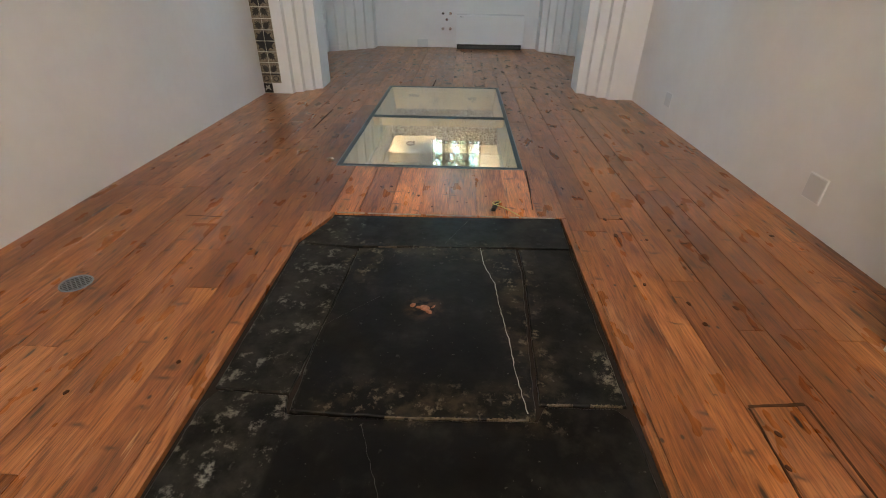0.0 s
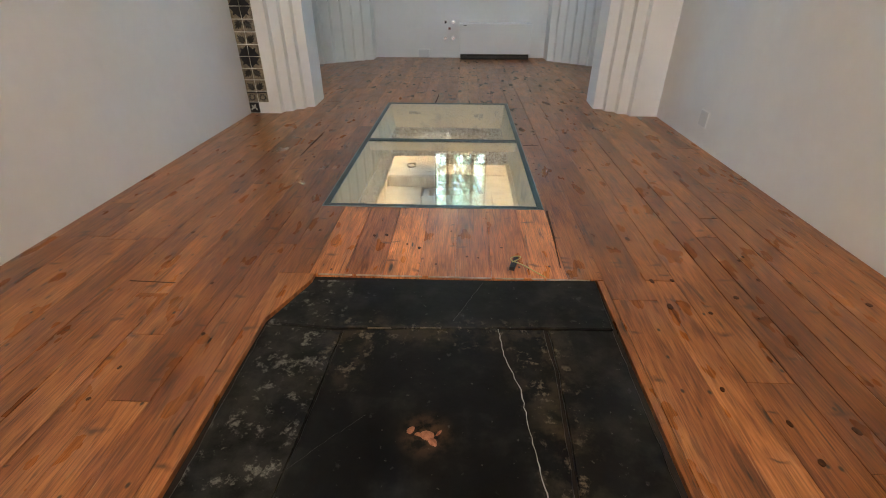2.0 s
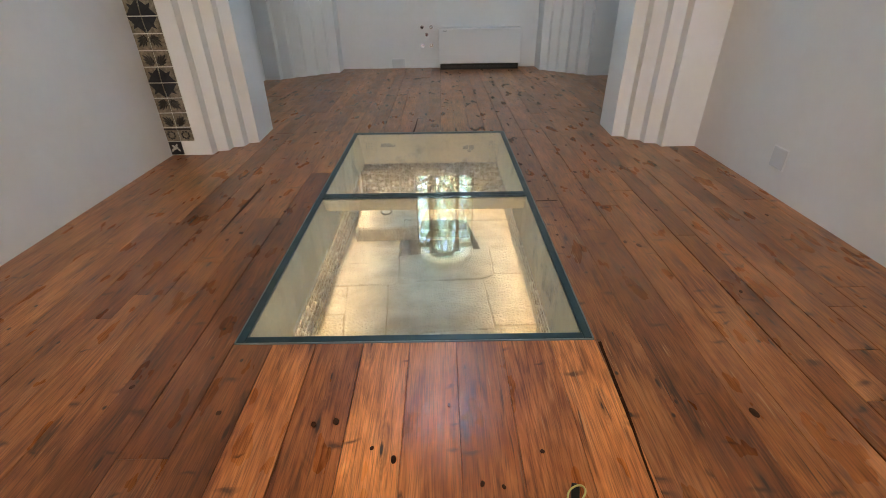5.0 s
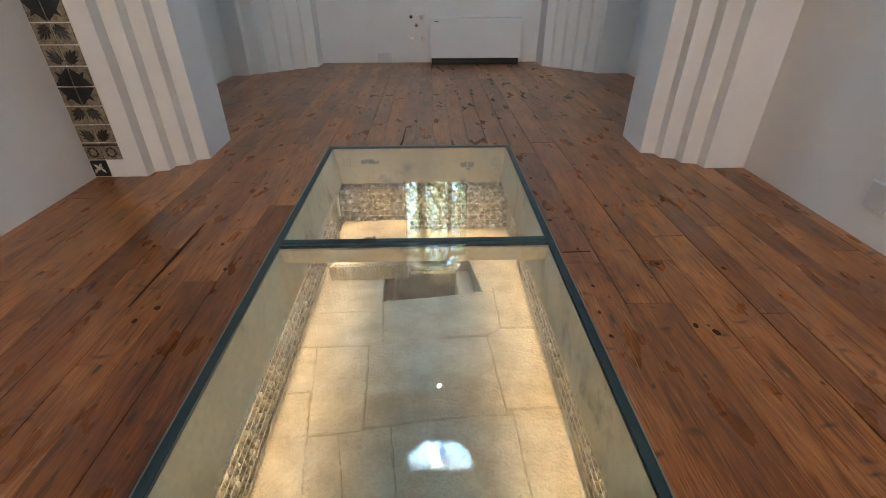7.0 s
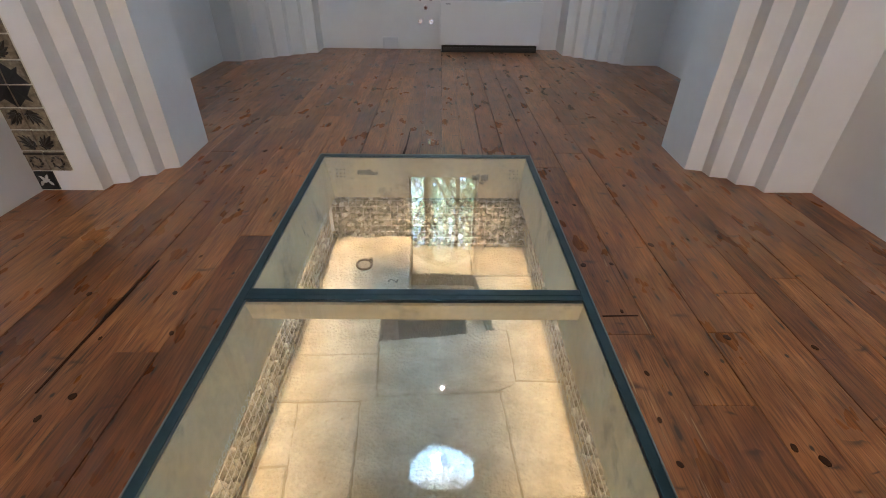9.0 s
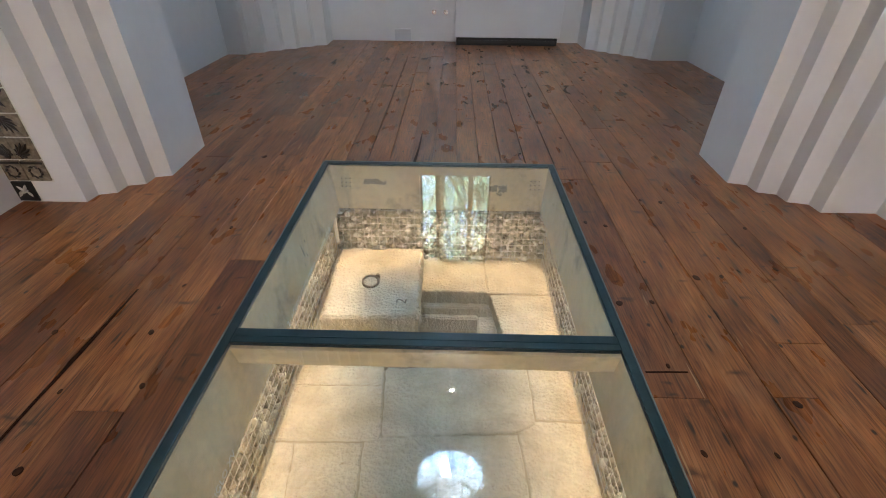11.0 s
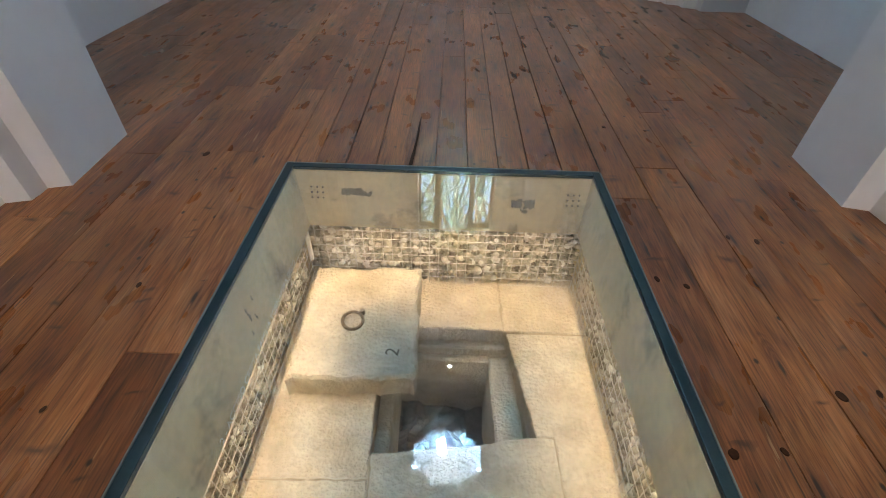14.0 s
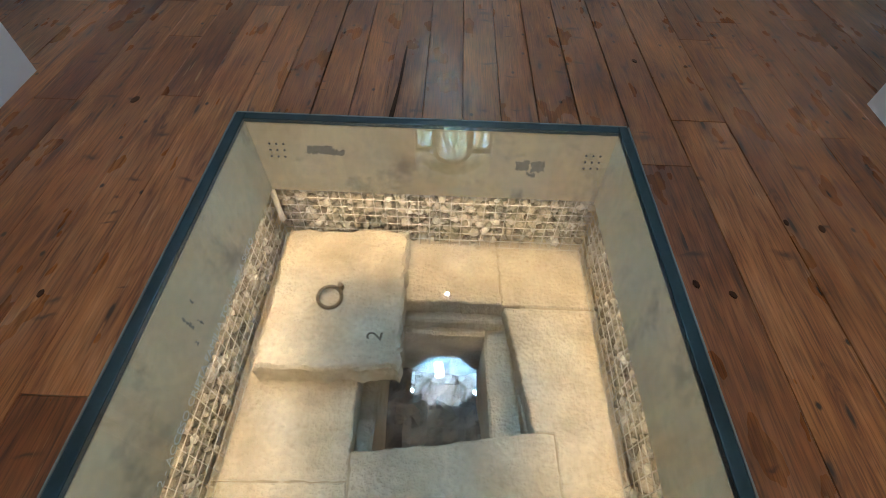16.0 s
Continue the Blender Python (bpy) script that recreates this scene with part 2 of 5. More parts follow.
def slate():
    """Black slate: mottled, worn brown towards the edges of the middle slab, pale scuffs on the west border, rust round the iron."""
    m, nodes, links, bsdf = material("dark_slate")
    where = nodes.new("ShaderNodeNewGeometry")

    def tex(scale, detail=5.0, rough=0.62):
        n = node(nodes, "TexNoise", Scale=scale, Detail=detail, Roughness=rough)
        links.new(where.outputs["Position"], n.inputs["Vector"])
        return n.outputs[0]

    def shape(value, *stops):
        r = ramp(nodes, *stops)
        links.new(value, r.inputs[0])
        return r.outputs[0]

    def sum_of(kind, a, b):
        n = node(nodes, "Math")
        n.operation = kind
        for socket, value in zip(n.inputs, (a, b)):
            if hasattr(value, "links"):
                links.new(value, socket)
            else:
                socket.default_value = value
        return n.outputs[0]

    xyz = nodes.new("ShaderNodeSeparateXYZ")
    links.new(where.outputs["Position"], xyz.inputs[0])
    mottle = tex(5.0)
    colour = shape(mottle, (0.34, (0.0016, 0.0016, 0.0018)), (0.54, (0.0048, 0.0047, 0.0046)), (0.72, (0.0190, 0.0180, 0.0158)))

    def near(axis, at, half, soft):
        """1 within half of a place on an axis, falling to 0 over soft."""
        off = sum_of("ABSOLUTE", sum_of("SUBTRACT", xyz.outputs[axis], at), 0.0)
        n = nodes.new("ShaderNodeMapRange")
        links.new(off, n.inputs[0])
        for socket, value in zip(n.inputs[1:5], (half, half + soft, 1.0, 0.0)):
            socket.default_value = value
        return n.outputs[0]

    cloud, crumb, flake = tex(7.0, 6.0, 0.66), tex(17.0, 7.0, 0.72), tex(11.0, 8.0, 0.78)
    # brown worn stone: the foot of the middle slab, its upper corner and along the east joint
    for x, y, wide, tall, low in ((0.16, 1.225, 0.33, 0.020, 0.47), (0.16, 2.235, 0.38, 0.015, 0.46), (0.52, 2.10, 0.06, 0.16, 0.44), (0.545, 1.70, 0.030, 0.50, 0.47), (-0.24, 2.15, 0.06, 0.14, 0.50)):
        zone = sum_of("MULTIPLY", near(0, x, wide, 0.09), near(1, y, tall, 0.10))
        colour = mix(nodes, links, "MIX", sum_of("MULTIPLY", zone, shape(cloud, (low, 0.0), (low + 0.13, 1.0))), colour, (0.034, 0.026, 0.016))
        colour = mix(nodes, links, "MIX", sum_of("MULTIPLY", zone, shape(crumb, (0.56, 0.0), (0.64, 1.0))), colour, (0.12, 0.098, 0.070))
    # grey worn west border with pale lime scabs, fewer on the east border
    west = near(0, -0.47, 0.16, 0.02)
    colour = mix(nodes, links, "MIX", sum_of("MULTIPLY", west, shape(cloud, (0.42, 0.0), (0.62, 0.75))), colour, (0.030, 0.029, 0.025))
    colour = mix(nodes, links, "MIX", sum_of("MULTIPLY", west, shape(flake, (0.555, 0.0), (0.63, 1.0))), colour, (0.15, 0.146, 0.128))
    east = near(0, 0.73, 0.13, 0.03)
    colour = mix(nodes, links, "MIX", sum_of("MULTIPLY", east, shape(cloud, (0.47, 0.0), (0.66, 0.7))), colour, (0.024, 0.022, 0.018))
    scab = sum_of("MULTIPLY", sum_of("MULTIPLY", near(0, 0.81, 0.020, 0.03), near(1, 1.40, 0.07, 0.06)), shape(flake, (0.49, 0.0), (0.56, 1.0)))
    colour = mix(nodes, links, "MIX", scab, colour, (0.17, 0.155, 0.12))
    # scattered lime specks
    colour = mix(nodes, links, "MIX", shape(tex(48.0, 3.0, 0.55), (0.70, 0.0), (0.74, 0.6)), colour, (0.10, 0.096, 0.085))
    colour = mix(nodes, links, "MIX", shape(tex(15.0, 5.0, 0.6), (0.655, 0.0), (0.70, 0.6)), colour, (0.050, 0.049, 0.046))
    rx, ry = sum_of("SUBTRACT", xyz.outputs[0], 0.105), sum_of("SUBTRACT", xyz.outputs[1], 1.75)
    far = sum_of("SQRT", sum_of("ADD", sum_of("MULTIPLY", rx, rx), sum_of("MULTIPLY", ry, ry)), 0.0)
    rust = sum_of("MULTIPLY", shape(far, (0.03, 1.0), (0.10, 0.0)), shape(tex(20.0), (0.40, 0.0), (0.58, 1.0)))
    colour = mix(nodes, links, "MIX", rust, colour, (0.075, 0.040, 0.020))
    links.new(colour, bsdf.inputs["Base Color"])
    links.new(shape(tex(9.0), (0.35, 0.30), (0.65, 0.52)), bsdf.inputs["Roughness"])
    bsdf.inputs["Specular IOR Level"].default_value = 0.15
    b = node(nodes, "Bump", Strength=0.3, Distance=0.003)
    links.new(tex(24.0, 4.0, 0.5), b.inputs["Height"])
    links.new(b.outputs[0], bsdf.inputs["Normal"])
    return m


def plain(name, colour, rough=0.5, metal=0.0, glow=0.0):
    m, nodes, links, bsdf = material(name)
    bsdf.inputs["Base Color"].default_value = (*colour, 1)
    bsdf.inputs["Roughness"].default_value, bsdf.inputs["Metallic"].default_value = rough, metal
    if glow:
        bsdf.inputs["Emission Color"].default_value = (*colour, 1)
        bsdf.inputs["Emission Strength"].default_value = glow
    return m


def glass(name, tint, ior=1.5):
    m, nodes, links, bsdf = material(name)
    bsdf.inputs["Base Color"].default_value = (*tint, 1)
    bsdf.inputs["Roughness"].default_value = 0.0
    bsdf.inputs["IOR"].default_value = ior
    bsdf.inputs["Transmission Weight"].default_value = 1.0
    return m


PLASTER = surface("white_plaster", (0.72, 0.71, 0.69), (0.79, 0.78, 0.765), 1.1, 14, 0.9, 0.12, depth=0.004, grain_low=0.97)
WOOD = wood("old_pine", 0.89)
# paler boards; the high gain also carries the stronger light by the tomb
PALE_LIT_WOOD = wood("paler_lit_pine", 1.66)
# near-black, so gaps between boards and slabs get their shade from colour
GAP_SHADE = surface("subfloor", (0.010, 0.006, 0.004), (0.02, 0.012, 0.008), 8, 60, 0.95)
SLATE = slate()
# soft blotches put both stains and uneven light on the rim into the colour
CONCRETE = surface("cast_concrete", (0.60, 0.485, 0.295), (0.82, 0.68, 0.44), 2.6, 40, 0.8, 0.2, blotch=((0.36, 0.29, 0.18), 3.6, 0.56))
LIMESTONE = surface("limestone", (0.44, 0.375, 0.265), (0.70, 0.63, 0.49), 5, 55, 0.9, 0.9, depth=0.018, blotch=((0.33, 0.25, 0.15), 30.0, 0.60), sheen=0.15, grain_low=0.78)
RUBBLE = surface("rubble_earth", (0.13, 0.11, 0.085), (0.30, 0.26, 0.20), 14, 50, 0.95, 0.8, depth=0.02)
STEEL = surface("teal_steel", (0.010, 0.034, 0.040), (0.018, 0.052, 0.060), 8, 120, 0.34, 0.08, sheen=0.4)
GLASS = glass("floor_glass", (0.95, 0.966, 0.93), 1.63)
WINDOW_GLASS = glass("window_glass", (0.97, 0.99, 0.98))
WHITE = surface("white_enamel", (0.75, 0.75, 0.74), (0.79, 0.79, 0.78), 1.5, 50, 0.42, 0.0, grain_low=0.99)
PLASTIC = plain("grey_white_plastic", (0.62, 0.62, 0.62), 0.45)
PLASTIC_DARK = plain("dark_grey_plastic", (0.03, 0.03, 0.03), 0.4)
BLACK = plain("black_plastic", (0.012, 0.012, 0.012), 0.5)
CHROME = plain("chrome", (0.72, 0.72, 0.72), 0.18, 1.0)
WIRE = plain("galvanised_wire", (0.58, 0.56, 0.50), 0.40, 0.7)


# ---- shapes ----
def part(name, bm, mat, parent=None, label=""):
    mesh = bpy.data.meshes.new(name)
    bm.to_mesh(mesh)
    bm.free()
    for one in mat if isinstance(mat, (list, tuple)) else [mat]:
        mesh.materials.append(one)
    ob = new(name, mesh)
    if parent:
        ob.parent = parent
    if label:
        tagged(ob, label)
    return ob


def empty(name, at=(0, 0, 0)):
    ob = new(name)
    ob.empty_display_size = 0.1
    ob.location = at
    return ob


def box(bm, x0, x1, y0, y1, z0, z1, bevel=0.0, segments=2):
    made = bmesh.ops.create_cube(bm, size=1.0, matrix=Matrix.LocRotScale(
        ((x0 + x1) / 2, (y0 + y1) / 2, (z0 + z1) / 2), None, (x1 - x0, y1 - y0, z1 - z0)))["verts"]
    if bevel:
        edges = list({e for v in made for e in v.link_edges})
        bmesh.ops.bevel(bm, geom=edges, offset=bevel, segments=segments, affect="EDGES", profile=0.5)
    return bm


def boxes(*sizes, bevel=0.0):
    bm = bmesh.new()
    for s in sizes:
        box(bm, *s, bevel=bevel)
    return bm


def tube(bm, a, b, r, sides=8, r2=None):
    a, b = Vector(a), Vector(b)
    m = Matrix.Translation((a + b) / 2) @ (b - a).to_track_quat("Z", "Y").to_matrix().to_4x4()
    return bmesh.ops.create_cone(bm, cap_ends=True, segments=sides, radius1=r, radius2=r if r2 is None else r2, depth=(b - a).length, matrix=m)["verts"]


def outline(poly, step, rough, seed):
    """The polygon's edge cut into short, uneven steps."""
    dice = random.Random(seed)
    out = []
    for (ax, ay), (bx, by) in zip(poly, poly[1:] + poly[:1]):
        n = max(1, round(math.hypot(bx - ax, by - ay) / step))
        for i in range(n):
            k = i / n
            out.append((ax + (bx - ax) * k + dice.uniform(-rough, rough), ay + (by - ay) * k + dice.uniform(-rough, rough)))
    return out


def prism(poly, z0, z1, chamfer=0.003, step=0, rough=0.0, seed=1, warp=0.0, bm=None):
    """A slab with a polygon's outline (anticlockwise) and worn upper edges."""
    bm = bm or bmesh.new()
    if step:
        poly = outline(poly, step, rough, seed)
    n = len(poly)
    inner = []
    for i, (x, y) in enumerate(poly):
        (ax, ay), (bx, by) = poly[i - 1], poly[(i + 1) % n]
        e1, e2 = Vector((x - ax, y - ay)).normalized(), Vector((bx - x, by - y)).normalized()
        inward = Vector((-e1.y - e2.y, e1.x + e2.x))
        inward = inward / max(0.7, inward.length_squared / 2)
        inner.append((x + inward.x * chamfer, y + inward.y * chamfer))
    dice = random.Random(seed + 7)
    rings = [[bm.verts.new((x, y, z)) for x, y in ring] for ring, z in ((poly, z0), (poly, z1 - chamfer))]
    rings.append([bm.verts.new((x, y, z1 + dice.uniform(-warp, warp))) for x, y in inner])
    bm.faces.new(list(reversed(rings[0])))
    bm.faces.new(rings[2])
    for low, high in zip(rings, rings[1:]):
        for i in range(n):
            j = (i + 1) % n
            bm.faces.new((low[i], low[j], high[j], high[i]))
    return bm


def settle(bm, top, amount=0.006):
    """Cuts a tall block in courses and lets its faces wander a little, as hand-plastered walls do."""
    for i in range(1, int(top / 0.22)):
        bmesh.ops.bisect_plane(bm, geom=bm.verts[:] + bm.edges[:] + bm.faces[:], plane_co=(0, 0, i * 0.22), plane_no=(0, 0, 1))
    for v in bm.verts:
        shift = noise.noise_vector(v.co * 2.3) * amount + noise.noise_vector(v.co * 7.0) * amount * 0.4
        v.co.x += shift.x
        v.co.y += shift.y
    return bm


def rect(x0, x1, y0, y1):
    return [(x0, y0), (x1, y0), (x1, y1), (x0, y1)]


def structure(name, bm, mat, label, category):
    return tagged(part(name, bm, mat), label, category, kind="structure")


# ---- plan of the chapel ----
WEST, EAST, SOUTH = -2.15, 2.30, -2.6          # nave walls
PIER_Y, ARCH_Y = 5.82, 6.56                    # chancel arch
SW, SE, SN = -2.53, 2.77, 9.33                 # chancel side walls and the corner of the apse
BACK = 10.27                                   # apse wall
NAVE_H, CHANCEL_H = 6.6, 6.5
PIT = (-0.61, 0.665, 3.52, 6.27)                # faces of the pit's concrete rim
GL = (-0.695, 0.728, 3.45, 6.385)              # outer edge of the glass frame
MID = 4.894
HATCH = (-0.62, 0.855, 0.70, 2.645)
PIT_Z = -0.82

nave_wall_west = structure("wall_west", boxes((WEST - 0.6, WEST, SOUTH, PIER_Y, -0.3, NAVE_H)), PLASTER, "white lime-plastered nave wall beside pine floor", "wall")
structure("wall_east", boxes((EAST, EAST + 0.6, SOUTH, PIER_Y + 0.03, -0.3, NAVE_H)), PLASTER, "white lime-plastered nave wall beside pine floor", "wall")
structure("wall_south", boxes((WEST - 0.6, -0.9, SOUTH - 0.6, SOUTH, -0.3, NAVE_H), (1.1, EAST + 0.6, SOUTH - 0.6, SOUTH, -0.3, NAVE_H),
                              (-0.9, 1.1, SOUTH - 0.6, SOUTH, -0.3, 3.0), (-0.9, 1.1, SOUTH - 0.6, SOUTH, 5.8, NAVE_H)), PLASTER, "plain white plastered entrance wall", "wall")


def pier(side):
    """The stepped jamb of the chancel arch, as an outline from the nave wall inwards."""
    if side < 0:
        p = [(WEST - 0.6, PIER_Y), (-1.81, PIER_Y)]
        x, y, inner, outer = -1.81, PIER_Y, -1.53, SW
    else:
        p = [(EAST + 0.6, PIER_Y + 0.03), (2.015, PIER_Y + 0.03)]
        x, y, inner, outer = 2.015, PIER_Y + 0.03, 1.70, SE
    dx = (inner - x) / 3
    for i in range(3):
        p += [(x + dx * 0.06, y + 0.085), (x + dx, y + 0.11)]
        x, y = x + dx, y + 0.11
    p += [(inner + 0.02 * side, ARCH_Y + 0.04), (outer, ARCH_Y + 0.10), (outer, ARCH_Y + 0.3), (outer + 0.9 * side, ARCH_Y + 0.3), (p[0][0] + 0.5 * side, PIER_Y)]
    return p if side < 0 else list(reversed(p))


for side, name in ((-1, "pier_west"), (1, "pier_east")):
    ring = pier(side)
    bm = settle(prism(ring, -0.3, NAVE_H, 0.001), 2.4)
    structure(name, bm, PLASTER, "white plastered stepped jamb of the chancel arch", "pillar")

structure("wall_chancel_west", boxes((SW - 0.6, SW, ARCH_Y + 0.3, BACK + 0.6, -0.3, CHANCEL_H)), PLASTER, "white plastered chancel side wall", "wall")
structure("wall_chancel_east", boxes((SE, SE + 0.6, ARCH_Y + 0.3, BACK + 0.6, -0.3, CHANCEL_H)), PLASTER, "white plastered chancel side wall", "wall")


def apse_side(side):
    """The corner of the apse: flat return, five slanting steps, then the edge of the niche."""
    x, y, x1, y1, outer = (-2.30, SN, -1.51, SN + 0.60, SW - 0.1) if side < 0 else (2.35, SN - 0.02, 1.73, SN + 0.55, SE + 0.1)
    p = [(outer, y), (x, y)]
    dx, dy = (x1 - x) / 5, (y1 - y) / 5
    for i in range(5):
        p += [(x + dx * 0.12, y + dy * 0.72), (x + dx, y + dy)]
        x, y = x + dx, y + dy
    p += [(x1, BACK + 0.1), (outer, BACK + 0.1)]
    return p if side < 0 else list(reversed(p))


for side, name in ((-1, "apse_corner_west"), (1, "apse_corner_east")):
    structure(name, settle(prism(apse_side(side), -0.3, CHANCEL_H, 0.001), 1.6, 0.010), PLASTER, "white plastered slanting corner of the apse", "wall")
WIN = (-0.41, 0.76, 1.95, 3.60)                # chancel window: sides, sill, springing
WCX, WR = 0.175, 0.585


def arched_wall(x0, x1, y0, y1, z0, z1, cx, r, sill, spring, n=20):
    """A wall with one round-headed opening through it."""
    bm = boxes((x0, cx - r, y0, y1, z0, z1), (cx + r, x1, y0, y1, z0, z1), (cx - r, cx + r, y0, y1, z0, sill))
    arc = [(cx - r * math.cos(math.pi * i / n), spring + r * math.sin(math.pi * i / n)) for i in range(n + 1)]
    for (ax, az), (bx, bz) in zip(arc, arc[1:]):
        v = [bm.verts.new(p) for p in ((ax, y0, az), (bx, y0, bz), (bx, y0, z1), (ax, y0, z1), (ax, y1, az), (bx, y1, bz), (bx, y1, z1), (ax, y1, z1))]
        for f in ((0, 1, 2, 3), (7, 6, 5, 4), (4, 5, 1, 0), (3, 2, 6, 7)):
            bm.faces.new([v[i] for i in f])
    return bm


structure("wall_north", arched_wall(SW - 0.6, SE + 0.6, BACK, BACK + 0.6, -0.3, CHANCEL_H, WCX, WR, WIN[2], WIN[3]), PLASTER, "white plastered apse wall behind the fan coil", "wall")
# wall above the chancel arch, flush with the piers' inner steps
structure("wall_arch", boxes((-1.55, 1.72, PIER_Y + 0.35, ARCH_Y + 0.02, 4.6, NAVE_H)), PLASTER, "white plaster above the chancel arch", "wall")
structure("pilaster_nave", boxes((1.955, EAST + 0.05, 0.75, 1.585, -0.3, NAVE_H), bevel=0.008), PLASTER, "white plastered pilaster against the nave wall", "pillar")


def ring_plate(x0, x1, y0, y1, z0, z1, cx, cy, r, n=8):
    """A ceiling with an eight-sided hole."""
    bm = bmesh.new()
    hole = [(cx + r * math.cos(math.tau * (i + 0.5) / n), cy + r * LQ * math.sin(math.tau * (i + 0.5) / n)) for i in range(n)]

    def edge(x, y):
        dx, dy = x - cx, y - cy
        k = min(((x1 - cx) if dx > 0 else (x0 - cx)) / dx if abs(dx) > 1e-6 else 1e9, ((y1 - cy) if dy > 0 else (y0 - cy)) / dy if abs(dy) > 1e-6 else 1e9)
        return cx + dx * k, cy + dy * k

    corners = [(x1, y1), (x0, y1), (x0, y0), (x1, y0)]
    pts = []
    for i in range(n):
        pts.append((hole[i], edge(*hole[i])))
    for z, flip in ((z0, True), (z1, False)):
        for i in range(n):
            (a, ea), (b, eb) = pts[i], pts[(i + 1) % n]
            loop = [a, ea]
            for c in corners:
                if abs(ea[0] - eb[0]) > 1e-6 and abs(ea[1] - eb[1]) > 1e-6 and min(ea[0], eb[0]) - 1e-6 <= c[0] <= max(ea[0], eb[0]) + 1e-6 and min(ea[1], eb[1]) - 1e-6 <= c[1] <= max(ea[1], eb[1]) + 1e-6:
                    loop.append(c)
            loop += [eb, b]
            v = [bm.verts.new((x, y, z)) for x, y in loop]
            bm.faces.new(list(reversed(v)) if flip else v)
    for i in range(n):
        (ax, ay), (bx, by) = hole[i], hole[(i + 1) % n]
        bm.faces.new([bm.verts.new(p) for p in ((ax, ay, z0), (bx, by, z0), (bx, by, z1), (ax, ay, z1))])
    return bm


LX, LY, LR, LQ = 0.185, 7.94, 0.62, 0.78   # the lantern: centre, half width, depth over width
structure("ceiling_nave", boxes((WEST - 0.6, EAST + 0.6, SOUTH - 0.6, ARCH_Y + 0.1, NAVE_H, NAVE_H + 0.3)), PLASTER, "plain white plastered nave ceiling", "ceiling")
structure("ceiling_chancel", ring_plate(SW - 0.6, SE + 0.6, ARCH_Y + 0.1, BACK + 0.6, CHANCEL_H, CHANCEL_H + 0.25, LX, LY, LR), PLASTER, "white chancel ceiling with an eight-sided lantern opening", "ceiling")


def lantern():
    """The small eight-sided lantern over the chancel: walls with two openings, flat top."""
    bm = bmesh.new()
    z0, z1, n = CHANCEL_H + 0.25, CHANCEL_H + 2.1, 8
    ring = [(LX + 0.70 * math.cos(math.tau * (i + 0.5) / n), LY + 0.70 * LQ * math.sin(math.tau * (i + 0.5) / n)) for i in range(n)]
    for i in range(n):
        (ax, ay), (bx, by) = ring[i], ring[(i + 1) % n]
        cut = lambda k: (ax + (bx - ax) * k, ay + (by - ay) * k)
        spans = [(0, 1, z0, z1)]
        if i in (5, 6):
            spans = [(0, 0.22, z0, z1), (0.78, 1, z0, z1), (0.22, 0.78, z0, z0 + 0.5), (0.22, 0.78, z1 - 0.35, z1)]
        elif i == 1:
            spans = [(0, 0.28, z0, z1), (0.72, 1, z0, z1), (0.28, 0.72, z0, z0 + 0.1), (0.28, 0.72, z0 + 0.6, z1)]
        for k0, k1, a, b in spans:
            inner = [cut(k0), cut(k1)]
            outer = [(LX + (x - LX) * 1.14, LY + (y - LY) * 1.14) for x, y in inner]
            v = [bm.verts.new((x, y, z)) for z in (a, b) for x, y in (inner[0], inner[1], outer[1], outer[0])]
            for f in ((0, 1, 2, 3), (7, 6, 5, 4), (0, 4, 5, 1), (1, 5, 6, 2), (2, 6, 7, 3), (3, 7, 4, 0)):
                bm.faces.new([v[j] for j in f])
    prism([(LX + 0.82 * math.cos(math.tau * (i + 0.5) / n), LY + 0.82 * LQ * math.sin(math.tau * (i + 0.5) / n)) for i in range(n)], z1, z1 + 0.2, 0.01, bm=bm)
    return bm


structure("lantern_wall", lantern(), PLASTER, "white eight-sided roof lantern with small windows", "lantern")
FRAME_GREY = plain("grey_window_paint", (0.13, 0.14, 0.14), 0.5)
for a in (1, -1):
    shutter = empty("lantern_shutter", (LX + 0.355 * a, LY + 0.395, CHANCEL_H + 1.52))
    shutter.rotation_euler = (0, 0, radians(-38 * a))
    tagged(shutter, "dark closed window leaf inside the roof lantern", "window leaf", "window leaves in the lantern")
    part("leaf", boxes((-0.10, 0.10, -0.012, 0.012, -0.33, 0.33), bevel=0.004), PLASTIC, shutter)
    part("leaf_frame", boxes((-0.125, -0.101, -0.016, 0.03, -0.36, 0.36), (0.101, 0.125, -0.016, 0.03, -0.36, 0.36), (-0.10, 0.10, -0.016, 0.03, 0.331, 0.36), (-0.10, 0.10, -0.016, 0.03, -0.36, -0.331)), PLASTIC_DARK, shutter)
moulding = empty("lantern_moulding")
tagged(moulding, "dark-edged moulding round the lantern opening", "trim", kind="structure")
for i in range(8):
    a = math.tau * i / 8
    bm = boxes((-0.15, 0.15, -0.022, 0.022, -0.04, 0.0), bevel=0.004)
    ob = part("moulding_block", bm, PLASTIC, moulding)
    ob.matrix_basis = pose(LX + 0.575 * math.cos(a), LY + 0.575 * LQ * math.sin(a), CHANCEL_H - 0.003, 0, 0, math.degrees(math.atan2(math.sin(a), LQ * math.cos(a))) + 90)


